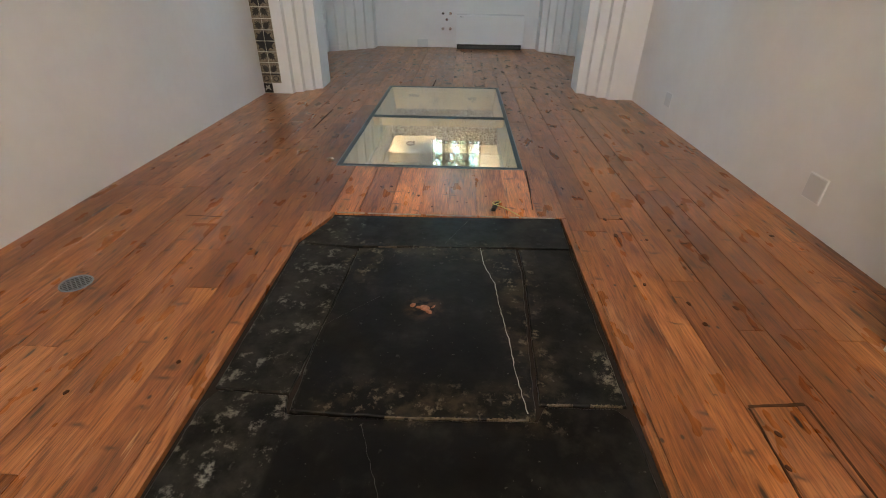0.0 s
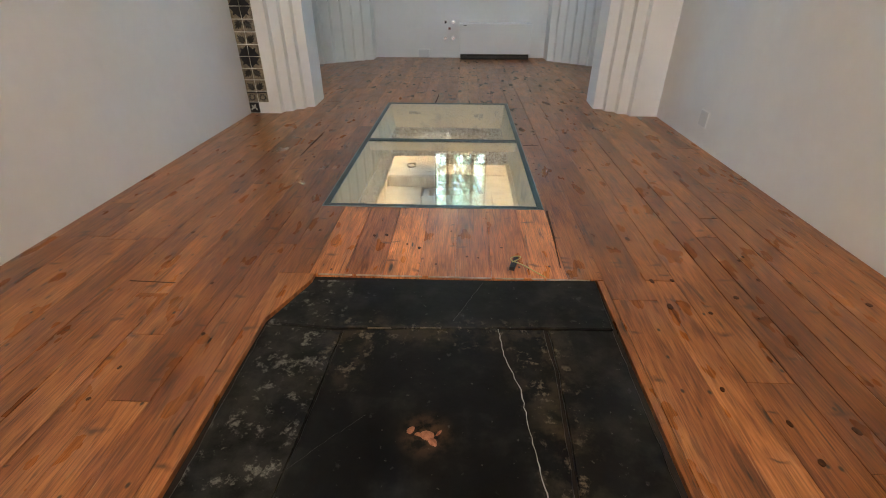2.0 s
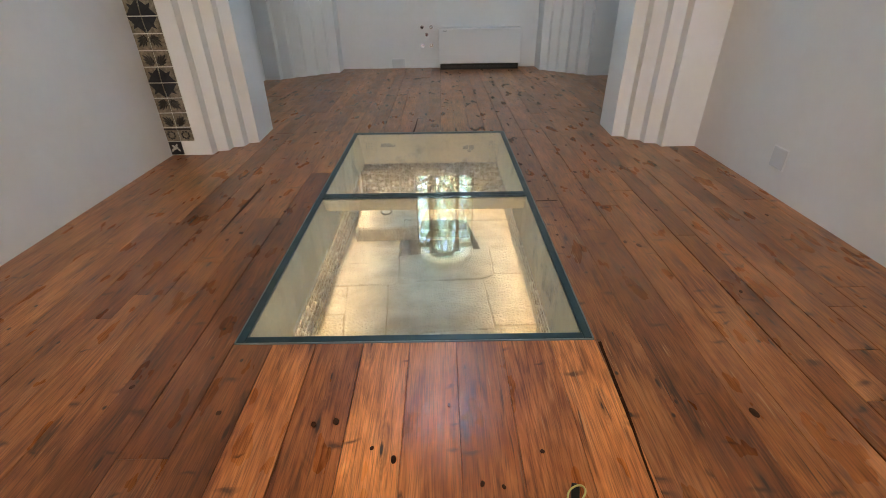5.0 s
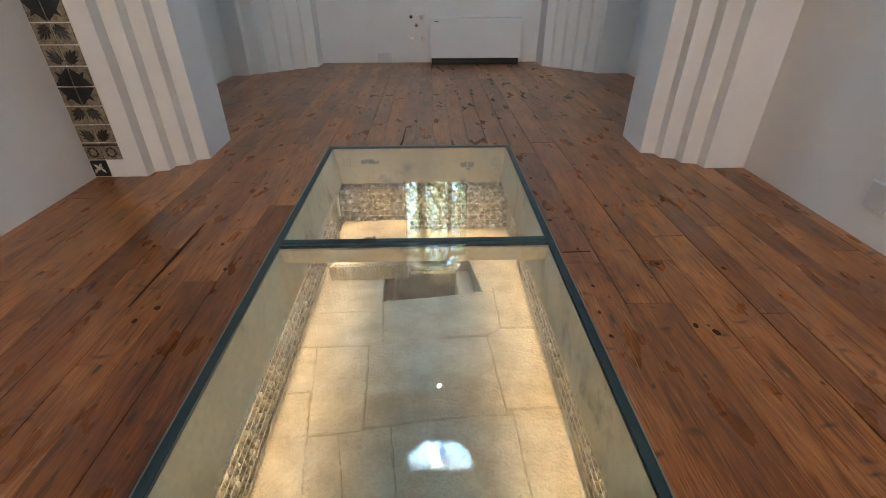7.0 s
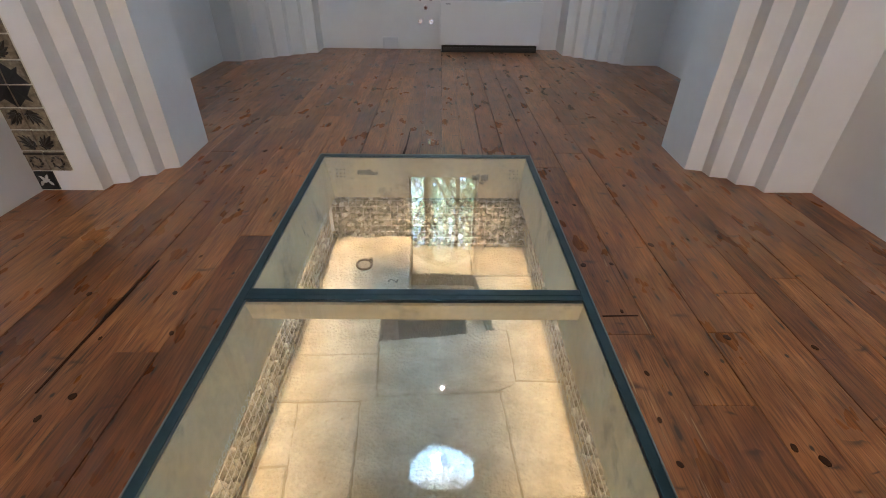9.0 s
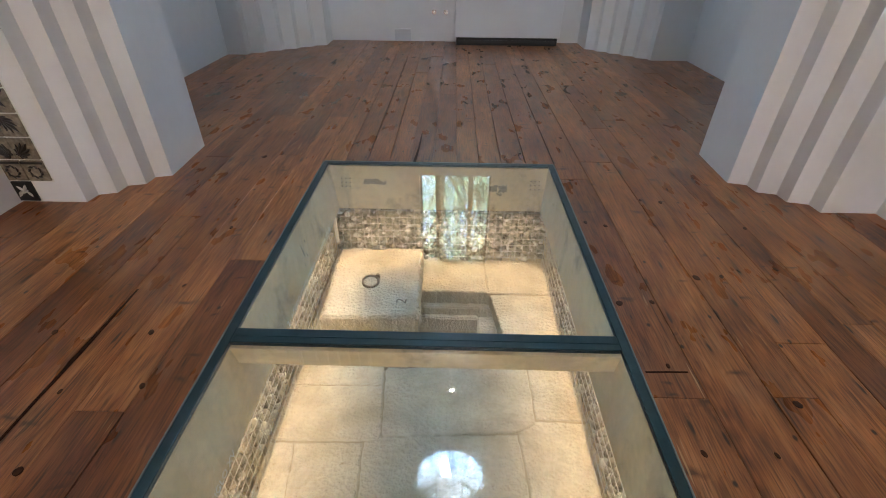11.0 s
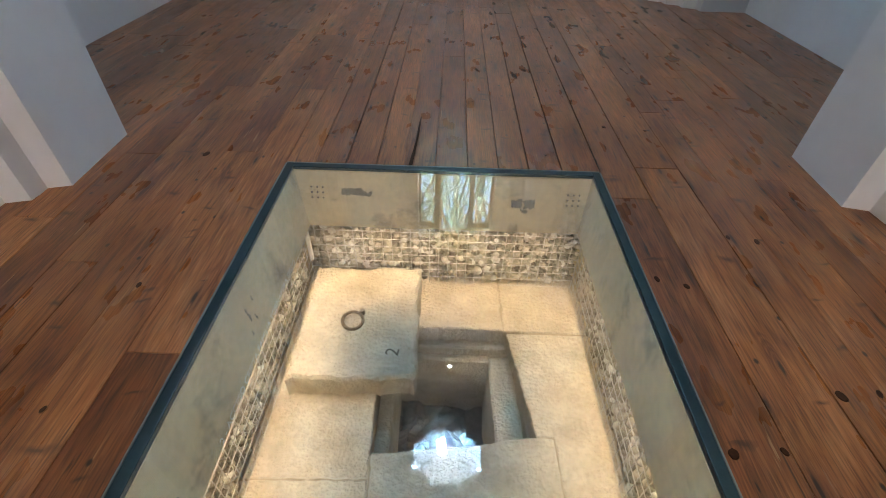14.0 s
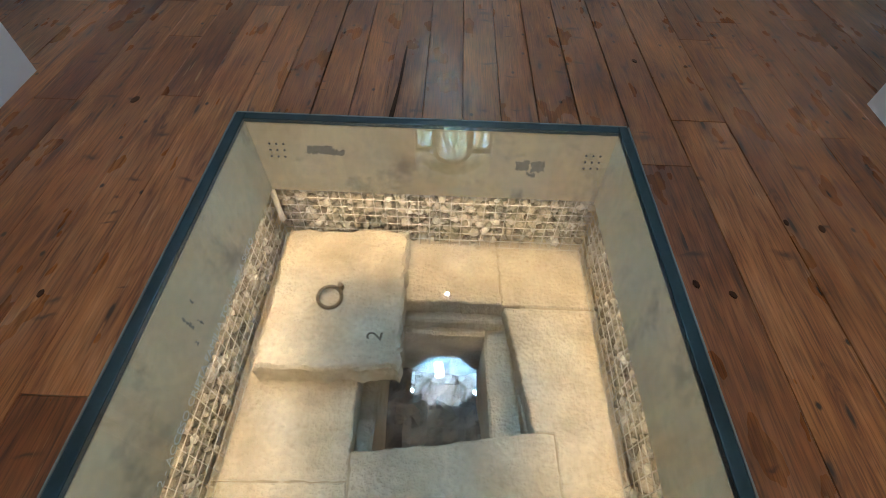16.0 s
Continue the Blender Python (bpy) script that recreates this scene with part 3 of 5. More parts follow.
# ---- windows ----
def chancel_window():
    win = empty("window_1")
    tagged(win, "round-headed three-light white window above the apse floor", "window", kind="structure")
    y0, y1 = 10.56, 10.62
    x0, x1, sill, spring = WCX - WR, WCX + WR, WIN[2], WIN[3]
    part("window_frame", boxes((x0, x0 + 0.03, y0, y1, sill, spring), (x1 - 0.03, x1, y0, y1, sill, spring), (x0 + 0.03, x1 - 0.03, y0, y1, sill, sill + 0.03)), FRAME_GREY, win)
    for cx in (-0.115, 0.435):
        part("mullion", boxes((cx - 0.036, cx + 0.036, y0, y1, sill + 0.03, spring + 0.03), bevel=0.004), FRAME_GREY, win)
    for a, b in ((x0 + 0.001, -0.151), (0.471, x1 - 0.001)):
        part("transom", boxes((a, b, y0 + 0.003, y1 - 0.003, spring + 0.002, spring + 0.085)), FRAME_GREY, win)
    bm = bmesh.new()
    n = 16
    for i in range(n):
        v = []
        for k in (i, i + 1):
            a = math.pi * k / n
            for r in (0.245, 0.31):
                for y in (y0 + 0.002, y1 - 0.002):
                    v.append(bm.verts.new((0.16 - r * math.cos(a), y, spring + 0.03 + r * math.sin(a))))
        for f in ((0, 2, 6, 4), (1, 5, 7, 3), (0, 4, 5, 1), (2, 3, 7, 6)):
            bm.faces.new([v[j] for j in f])
    part("arch_bar", bm, FRAME_GREY, win)
    bm = boxes((x0, x1, y0 + 0.028, y0 + 0.034, sill, spring))
    arc = [(WCX - WR * math.cos(math.pi * i / 20), spring + WR * math.sin(math.pi * i / 20)) for i in range(21)]
    for y, way in ((y0 + 0.028, arc), (y0 + 0.034, arc[::-1])):
        bm.faces.new([bm.verts.new((x, y, z)) for x, z in way])
    pane = part("pane", bm, WINDOW_GLASS, win)
    pane.visible_shadow = False
    return win


chancel_window()
# window out of view, added in the entrance wall to let light in
south = empty("window_2")
tagged(south, "unseen plain entrance window with a white frame, added to light the nave", "window", kind="structure")
part("window_frame", boxes((-0.9, -0.84, -2.9, -2.84, 3.0, 5.8), (1.04, 1.1, -2.9, -2.84, 3.0, 5.8), (-0.84, 1.04, -2.9, -2.84, 3.0, 3.06), (-0.84, 1.04, -2.9, -2.84, 5.74, 5.8), (0.07, 0.13, -2.9, -2.84, 3.06, 5.74)), FRAME_GREY, south)
pane = part("pane", boxes((-0.84, 1.04, -2.875, -2.868, 3.06, 5.74)), WINDOW_GLASS, south)
pane.visible_shadow = False


# ---- the glass floor over the crypt entrance ----
def floor_window():
    top = empty("glass_floor", (0, 0, 0))
    tagged(top, "two-pane walkable glass floor in a teal steel frame", "glass floor")
    x0, x1, y0, y1 = GL
    w = 0.034
    part("side_rail", boxes((x0, x0 + w, y0, y1, -0.030, 0.004), bevel=0.003), STEEL, top)
    part("side_rail", boxes((x1 - w, x1, y0, y1, -0.030, 0.004), bevel=0.003), STEEL, top)
    part("end_rail", boxes((x0 + w, x1 - w, y0, y0 + w, -0.030, 0.0035), bevel=0.003), STEEL, top)
    part("end_rail", boxes((x0 + w, x1 - w, y1 - w, y1, -0.030, 0.0035), bevel=0.003), STEEL, top)
    bar = part("cross_bar", boxes((x0 + w, x1 - w, MID - 0.034, MID + 0.034, -0.030, 0.0035), bevel=0.003), STEEL, top)
    part("cap_strip", boxes((x0 + w + 0.002, x1 - w - 0.002, MID - 0.006, MID + 0.006, 0.0036, 0.006)), STEEL, bar)
    part("support_beam", boxes((x0 + w, x1 - w, MID - 0.048, MID + 0.048, -0.105, -0.031)), CONCRETE, top, "beige beam under the glass joint")
    for a, b in ((y0 + w, MID - 0.034), (MID + 0.034, y1 - w)):
        p = part("pane", boxes((x0 + w, x1 - w, a, b, -0.026, 0.001)), GLASS, top)
        p.visible_shadow = False
    # light metal trim where the boards meet the frame
    for a in ((x0 - 0.006, x0 - 0.001, y0, y1), (x1 + 0.001, x1 + 0.006, y0, y1), (x0, x1, y0 - 0.006, y0 - 0.001), (x0, x1, y1 + 0.001, y1 + 0.006)):
        part("edge_trim", boxes((*a, -0.02, 0.003)), TRIM, top, "thin grey metal edge")
    return top


TRIM = plain("grey_metal_trim", (0.24, 0.27, 0.26), 0.4, 0.6)
floor_window()

# ---- the pit ----
px0, px1, py0, py1 = PIT
Z = PIT_Z
rim = empty("pit_rim")
tagged(rim, "beige cast-concrete rim below the glass floor", "concrete rim", kind="structure")


def rim_beam(x0, x1, y0, y1, west=0.0, east=0.0, north=0.0, south=0.0):
    """A beam whose inner face leans back by the given width towards its top."""
    bm = boxes((x0, x1, y0, y1, -0.285, -0.031))
    for v in bm.verts:
        if v.co.z > -0.1:
            v.co.x += -west if v.co.x > (x0 + x1) / 2 else east
            v.co.y += north if v.co.y < (y0 + y1) / 2 else -south
    return part("rim_beam", bm, CONCRETE, rim)


LEAN_W, LEAN_E, LEAN_N = 0.050, 0.028, 0.080
rim_beam(px0 - 0.30, px0, py0 - 0.3, py1 + 0.3, west=LEAN_W)
rim_beam(px1, px1 + 0.30, py0 - 0.3, py1 + 0.3, east=LEAN_E)
rim_beam(px0 - 0.048, px1 + 0.026, py1, py1 + 0.30, north=LEAN_N)
rim_beam(px0 - 0.048, px1 + 0.026, py0 - 0.3, py0, south=0.034)


def lean(width, z):
    """How far a leaning face stands back at a height."""
    return width * (z + 0.285) / 0.254


structure("pit_shell", boxes((px0 - 0.6, px0 - 0.32, py0 - 0.6, py1 + 0.6, -2.2, -0.09), (px1 + 0.32, px1 + 0.6, py0 - 0.6, py1 + 0.6, -2.2, -0.09),
                             (px0 - 0.32, px1 + 0.32, py1 + 0.32, py1 + 0.6, -2.2, -0.09), (px0 - 0.32, px1 + 0.32, py0 - 0.6, py0 - 0.32, -2.2, -0.09),
                             (px0 - 0.32, px1 + 0.32, py0 - 0.32, py1 + 0.32, -2.3, -2.2)), CONCRETE, "hidden concrete shell of the pit", "pit wall")

GX0, GX1, GY0, GY1 = -0.712, 0.772, 3.42, 6.44   # faces of the gabions


def ball():
    bm = bmesh.new()
    bmesh.ops.create_icosphere(bm, subdivisions=1, radius=1.0)
    made = [v.co.copy() for v in bm.verts], [tuple(v.index for v in f.verts) for f in bm.faces]
    bm.free()
    return made


BALL = ball()


def gabion(name, length, m, seed):
    """A wire basket of river pebbles; it lies along x, its face looking to -y."""
    g = empty(name)
    h, deep, dice = -0.288 - Z, 0.16, random.Random(seed)
    bm = bmesh.new()
    pitch = 0.052
    nx, nz = round(length / pitch), 10
    for i in range(nx + 1):
        x = length * i / nx
        tube(bm, (x, 0, 0), (x, 0, h), 0.0021, 5)
    for k in range(nz + 1):
        z = h * k / nz
        tube(bm, (0, -0.003, z), (length, -0.003, z), 0.0021, 5)
    for k in range(4):
        tube(bm, (0, deep * (k + 1) / 4, h), (length, deep * (k + 1) / 4, h), 0.0021, 5)
    net = part("wire_mesh", bm, WIRE, g, "galvanised square wire mesh")
    bm = bmesh.new()
    turns = 46
    for xe in (0.5 * length,):
        last = None
        for i in range(turns + 1):
            a = i * 0.9
            p = (xe + 0.009 * math.cos(a), -0.004 + 0.007 * math.sin(a), h * i / turns)
            if last:
                tube(bm, last, p, 0.0018, 4)
            last = p
    part("lacing_coil", bm, WIRE, net, "spiral lacing wire")
    verts, faces = [], []
    cols = int(length / 0.034)
    for row in range(18):
        for c in range(cols):
            for layer in (0, 1, 2):
                s = dice.uniform(0.015, 0.032)
                x = (c + 0.5 + dice.uniform(-0.5, 0.5)) * length / cols
                z = min(h - 0.012, (row + 0.5 + dice.uniform(-0.4, 0.4)) * h / 18)
                y = 0.036 + layer * 0.030 + dice.uniform(-0.004, 0.02)
                rock = Matrix.LocRotScale((x, y, z), Euler((dice.gauss(0, 0.35), dice.gauss(0, 0.45), dice.uniform(0, 6.3))), (s, s * dice.uniform(0.65, 1), s * dice.uniform(0.50, 0.88)))
                n = len(verts)
                verts += [tuple(rock @ p) for p in BALL[0]]
                faces += [tuple(k + n for k in f) for f in BALL[1]]
    mesh = bpy.data.meshes.new("pebbles")
    mesh.from_pydata(verts, [], faces)
    mesh.polygons.foreach_set("use_smooth", [True] * len(faces))
    mesh.materials.append(PEBBLES)
    stones = new("pebbles", mesh)
    stones.parent = g
    tagged(stones, "rounded beige and grey river pebbles", kind="stuff")
    # flat board behind the pebbles, the shade between them in its colour
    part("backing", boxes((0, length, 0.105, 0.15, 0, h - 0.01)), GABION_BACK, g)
    g.matrix_world = m
    return tagged(g, "wire gabion filled with rounded river pebbles, lining the pit", "gabion", "gabions round the pit")


def pebble_material():
    m, nodes, links, bsdf = material("river_pebble_mix")
    where = nodes.new("ShaderNodeNewGeometry")
    tone = ramp(nodes, (0.0, (0.26, 0.22, 0.16)), (0.3, (0.38, 0.33, 0.25)), (0.65, (0.50, 0.45, 0.35)), (0.88, (0.60, 0.55, 0.45)), (1.0, (0.84, 0.82, 0.75)))
    links.new(where.outputs["Random Per Island"], tone.inputs[0])
    fine = node(nodes, "TexNoise", Scale=120.0, Detail=3.0)
    links.new(where.outputs["Position"], fine.inputs["Vector"])
    grain = ramp(nodes, (0.3, 0.75), (0.7, 1.1))
    links.new(fine.outputs[0], grain.inputs[0])
    links.new(mix(nodes, links, "MULTIPLY", 0.8, tone.outputs[0], grain.outputs[0]), bsdf.inputs["Base Color"])
    bsdf.inputs["Roughness"].default_value = 0.7
    return m


PEBBLES = pebble_material()
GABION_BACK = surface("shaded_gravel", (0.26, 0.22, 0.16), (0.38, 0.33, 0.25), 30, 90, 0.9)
gabion("gabion", GX1 - GX0, pose(GX0, GY1, Z), 3)
gabion("gabion", GY1 - GY0, pose(GX0, GY0, Z, 0, 0, 90), 4)
gabion("gabion", GY1 - GY0, pose(GX1, GY1, Z, 0, 0, -90), 5)
gabion("gabion", GX1 - GX0, pose(GX1, GY0, Z, 0, 0, 180), 6)

# crypt paving: one slab for each stone
paving = empty("pit_paving")
tagged(paving, "worn pale limestone paving round the crypt opening", "stone paving", kind="structure")
E0, E1, S0, N1 = GX0 - 0.03, GX1 + 0.03, GY0 - 0.05, GY1 + 0.05
STONES = (
    [(E0, 5.32), (-0.245, 5.335), (-0.275, 6.10), (-0.265, N1), (E0, N1)],
    [(E0, 5.00), (-0.215, 5.01), (-0.245, 5.328), (E0, 5.312)],
    [(-0.210, 5.035), (0.425, 5.065), (0.535, 5.12), (0.538, 5.525), (0.455, 5.530), (0.10, 5.47), (-0.240, 5.435)],
    [(0.546, 5.15), (E1, 5.14), (E1, 6.09), (0.372, 6.09), (0.462, 5.535), (0.545, 5.53)],
    [(0.362, 6.10), (E1, 6.10), (E1, N1), (0.355, N1)],
    [(-0.265, 6.105), (0.354, 6.105), (0.347, N1), (-0.257, N1)],
    [(E0, 4.64), (-0.580, 4.65), (-0.623, 4.99), (E0, 4.99)],
    [(-0.535, 4.365), (-0.265, 4.395), (-0.300, 4.995), (-0.615, 4.985)],
    [(-0.255, 4.40), (0.10, 4.44), (0.480, 4.46), (0.440, 5.055), (-0.21, 5.025), (-0.29, 4.995)],
    [(0.490, 4.50), (E1, 4.505), (E1, 5.13), (0.545, 5.135), (0.45, 5.06)],
    [(E0, 4.355), (-0.545, 4.365), (-0.590, 4.635), (E0, 4.628)],
    [(E0, S0), (-0.470, S0), (-0.490, 4.06), (-0.540, 4.355), (E0, 4.345)],
    [(-0.462, S0), (-0.300, S0), (-0.315, 4.06), (-0.385, 4.365), (-0.532, 4.353)],
    [(-0.292, 3.83), (-0.060, 3.85), (-0.075, 4.05), (-0.125, 4.405), (-0.378, 4.365), (-0.308, 4.06)],
    [(-0.052, 3.85), (0.528, 3.80), (0.525, 4.02), (0.512, 4.45), (0.30, 4.45), (-0.118, 4.405), (-0.067, 4.05)],
    [(0.536, 3.80), (E1, 3.80), (E1, 4.495), (0.522, 4.49), (0.533, 4.02)],
    [(-0.292, S0), (0.18, S0), (0.19, 3.83), (-0.05, 3.842), (-0.292, 3.822)],
    [(0.188, S0), (E1, S0), (E1, 3.79), (0.53, 3.79), (0.198, 3.825)],
)
for i, stone in enumerate(STONES):
    mx, my = sum(x for x, _ in stone) / len(stone), sum(y for _, y in stone) / len(stone)
    stone = [(x + 0.0012 * (1 if x > mx else -1), y + 0.0012 * (1 if y > my else -1)) for x, y in stone]
    part("paving_stone", prism(stone, Z - 0.10, Z + 0.004 * ((i * 7) % 3 - 1), 0.006, 0.022, 0.0042, i), LIMESTONE, paving)
structure("pit_bed", boxes((E0, -0.29, S0, N1, Z - 0.16, Z - 0.009), (0.47, E1, S0, N1, Z - 0.16, Z - 0.009), (-0.29, 0.47, S0, 5.43, Z - 0.16, Z - 0.009), (-0.29, 0.47, 6.12, N1, Z - 0.16, Z - 0.009)), surface("sandy_mortar", (0.30, 0.24, 0.15), (0.48, 0.40, 0.27), 18, 90, 0.95), "sandy earth bed under the paving", "earth")

# the shaft below the opening: rebate, then the shaft proper
shaft = empty("crypt_shaft")
tagged(shaft, "dressed limestone shaft descending under the paving to rubble", "crypt shaft", kind="structure")
part("rebate", prism([(-0.30, 6.06), (0.39, 6.06), (0.39, 6.20), (-0.30, 6.20)], -1.05, Z - 0.10, 0.01, 0.08, 0.004, 21), LIMESTONE, shaft)
part("rebate", prism([(-0.38, 5.40), (-0.262, 5.40), (-0.262, 6.20), (-0.38, 6.20)], -1.05, Z - 0.10, 0.01, 0.08, 0.004, 22), LIMESTONE, shaft)
part("rebate", prism([(0.455, 5.40), (0.58, 5.40), (0.58, 6.20), (0.40, 6.20)], -1.05, Z - 0.10, 0.01, 0.08, 0.004, 23), LIMESTONE, shaft)
part("rebate", prism([(-0.38, 5.30), (0.58, 5.30), (0.58, 5.52), (-0.38, 5.43)], -1.05, Z - 0.10, 0.01, 0.08, 0.004, 24), LIMESTONE, shaft)
part("ledge", prism([(0.31, 5.35), (0.60, 5.35), (0.60, 6.25), (0.29, 6.25)], -1.9, -1.0, 0.012, 0.08, 0.005, 25), LIMESTONE, shaft)
part("ledge", prism([(-0.40, 5.35), (-0.19, 5.35), (-0.20, 6.25), (-0.40, 6.25)], -1.9, -1.0, 0.012, 0.08, 0.005, 26), LIMESTONE, shaft)
part("ledge", prism([(-0.21, 6.03), (0.30, 6.02), (0.30, 6.25), (-0.21, 6.25)], -1.9, -0.985, 0.012, 0.08, 0.005, 27), LIMESTONE, shaft)
part("ledge", prism([(-0.21, 5.3), (0.32, 5.3), (0.33, 5.56), (-0.20, 5.47)], -1.9, -1.0, 0.012, 0.08, 0.005, 28), LIMESTONE, shaft)
bm = bmesh.new()
bmesh.ops.create_grid(bm, x_segments=24, y_segments=24, size=0.5, matrix=pose(0.07, 5.8, -1.46))
for v in bm.verts:
    v.co.z += 0.10 * noise.fractal(v.co * 7, 0.6, 2.0, 4)
tagged(part("rubble", bm, RUBBLE, shaft, "dark rubble and earth at the foot of the shaft"), kind="stuff")


# the lifted cover slab with its ring and carved number
def cover_slab():
    slab = empty("crypt_cover_slab", (-0.385, 6.05, Z))
    tagged(slab, "pale limestone crypt cover slab with iron ring, lying beside its opening", "stone slab")
    bm = prism([(-0.267, -0.355), (0.312, -0.338), (0.289, 0.372), (-0.294, 0.350)], 0.0, 0.132, 0.014, 0.034, 0.0115, 41)
    block = part("slab_block", bm, LIMESTONE, slab)
    bm = bmesh.new()
    rr, n = 0.050, 28
    pts = [Vector((rr * math.cos(math.tau * i / n), rr * math.sin(math.tau * i / n), 0)) for i in range(n)]
    for i in range(n):
        tube(bm, pts[i], pts[(i + 1) % n] * 1.0, 0.0082, 10)
    ring = part("iron_ring", bm, IRON, block, "rusty wrought-iron lifting ring")
    ring.matrix_basis = pose(-0.020, -0.030, 0.145, 8, 0, 20)
    bm = bmesh.new()
    tube(bm, (0.018, 0.027, 0.124), (0.018, 0.027, 0.159), 0.016, 10, 0.012)
    part("ring_staple", bm, IRON, block)
    return slab


IRON = surface("rusty_iron", (0.13, 0.095, 0.055), (0.27, 0.205, 0.125), 30, 120, 0.75, 0.5, metal=0.4)
cover_slab()


def lettering(name, text, size, m, mat, depth=0.001, length=0.0):
    """Raised letters; with a length, the line is drawn out or in to fill it."""
    curve = bpy.data.curves.new(name, "FONT")
    curve.body, curve.size, curve.extrude = text, size, depth
    ob = new(name, curve)
    mesh = bpy.data.meshes.new_from_object(ob)
    bpy.data.objects.remove(ob)
    if length:
        wide = max(v.co.x for v in mesh.vertices)
        for v in mesh.vertices:
            v.co.x *= length / wide
    mesh.materials.append(mat)
    ob = new(name, mesh)
    ob.matrix_world = m
    return ob


# dark tone carries the shade of a carving; the figure itself is raised
CARVING_SHADE = plain("carved_shadow_stone", (0.13, 0.10, 0.06), 0.95)
PAINT = plain("white_paint", (0.80, 0.79, 0.74), 0.6)
ob = lettering("carved_number", "2", 0.092, pose(-0.165, 5.825, Z + 0.1322, 0, 0, 82), CARVING_SHADE, 0.0006)
tagged(ob, "number two on the cover slab, raised, dark for a carving's shade", "number")
ob = lettering("painted_lettering", "2 - ACCESO CRIPTA FAMILIA TORNAMIRA SIGLO", 0.032, pose(px0 + 0.0015, 5.205, -0.280, 78.9, 0, 90), PAINT, 0.0005, 0.80)
tagged(ob, "white capital lettering along the concrete rim", "lettering", "lettering on the rim")
ob = lettering("painted_lettering", "1 - PAVIMENTO ORIGINAL S GREGORIO SIGLO XV", 0.032, pose(px0 + 0.0015, 3.76, -0.280, 78.9, 0, 90), PAINT, 0.0005, 0.85)
tagged(ob, "white capital lettering along the concrete rim", "lettering")

# black pegs painted for the shade in drilled holes, and stains, on the end face of the rim, and the white corner
# profile of the basket
for cx in (-0.56, 0.62):
    for i in range(3):
        for k in range(3):
            bm = bmesh.new()
            tube(bm, (0, -0.0024, 0), (0, 0.004, 0), 0.0042, 10)
            ob = part("hole_shade_peg", bm, BLACK, rim)
            ob.location = (cx + (i - 1) * 0.026, py1 + lean(LEAN_N, -0.104 - k * 0.024), -0.104 - k * 0.024)
STAIN = surface("damp_stain", (0.16, 0.14, 0.10), (0.34, 0.30, 0.22), 60, 120, 0.9)
for cx, cz, wide, high, seed in ((-0.40, -0.120, 0.10, 0.030, 1), (-0.33, -0.128, 0.05, 0.020, 2), (0.36, -0.150, 0.05, 0.034, 3), (0.42, -0.152, 0.05, 0.040, 4), (0.40, -0.185, 0.03, 0.020, 5)):
    ring = outline([(-wide / 2, -high / 2), (wide / 2, -high / 2), (wide / 2, high / 2), (-wide / 2, high / 2)], 0.006, 0.0055, seed)
    bm = bmesh.new()
    bm.faces.new([bm.verts.new((cx + x, py1 + lean(LEAN_N, cz + z) - 0.0012, cz + z)) for x, z in ring])
    bmesh.ops.recalc_face_normals(bm, faces=bm.faces)
    part("stain", bm, STAIN, rim, "dark damp stain")
# smears on the long faces
for cy, cz, wide, high, seed in ((5.60, -0.15, 0.012, 0.055, 11), (5.63, -0.19, 0.008, 0.030, 12), (5.57, -0.21, 0.010, 0.018, 13), (5.66, -0.13, 0.006, 0.022, 14), (5.02, -0.19, 0.010, 0.012, 15)):
    ring = outline([(-wide / 2, -high / 2), (wide / 2, -high / 2), (wide / 3, high / 2), (-wide / 3, high / 2)], 0.004, 0.0035, seed)
    bm = bmesh.new()
    bm.faces.new([bm.verts.new((px0 - lean(LEAN_W, cz + z) + 0.0012, cy + y, cz + z)) for y, z in ring])
    part("stain", bm, STAIN, rim, "dark damp stain")
profile = empty("corner_profile", (GX0 + 0.012, GY1 - 0.012, Z + 0.165))
tagged(profile, "white metal corner profile of the gabion basket", "profile")
part("profile_bar", boxes((-0.010, 0.010, -0.010, 0.010, 0.0, 0.365), bevel=0.002), WHITE, profile)
# ---- things in the chapel ----
def wall_plate(y, z, size, label):
    p = empty("wall_plate", (EAST, y, z))
    tagged(p, label, "wall plate", "blank plates on the nave wall")
    s = size / 2
    part("cover", boxes((-0.010, 0.02, -s, s, -s, s), bevel=0.003), PLASTIC, p)
    part("back_box", boxes((-0.006, 0.02, -s - 0.006, s + 0.006, -s - 0.006, s + 0.006)), WHITE, p)
    return p


wall_plate(2.67, 0.232, 0.140, "square off-white blank wall plate on the nave wall")
wall_plate(4.86, 0.232, 0.125, "small grey-white blank wall plate near the chancel arch")


def fan_coil():
    f = empty("fan_coil_unit", (0.77, 10.14, 0))
    tagged(f, "white metal fan coil unit standing against the apse wall", "fan coil")
    casing = part("casing", boxes((-0.665, 0.665, -0.115, 0.13, 0.092, 0.612), bevel=0.010), WHITE, f)
    grille = part("top_grille", boxes((-0.655, 0.655, -0.105, 0.12, 0.613, 0.618)), PLASTIC, casing, "slim pale outlet grille")
    plinth = part("base", boxes((-0.64, 0.64, -0.095, 0.12, 0.0, 0.091)), BLACK, f, "black recessed base")
    part("air_slot", boxes((-0.62, 0.62, -0.101, -0.0955, 0.03, 0.06)), PLASTIC_DARK, plinth)
    part("badge", boxes((-0.59, -0.53, -0.118, -0.1155, 0.575, 0.583)), BLACK, casing)
    return f


fan_coil()


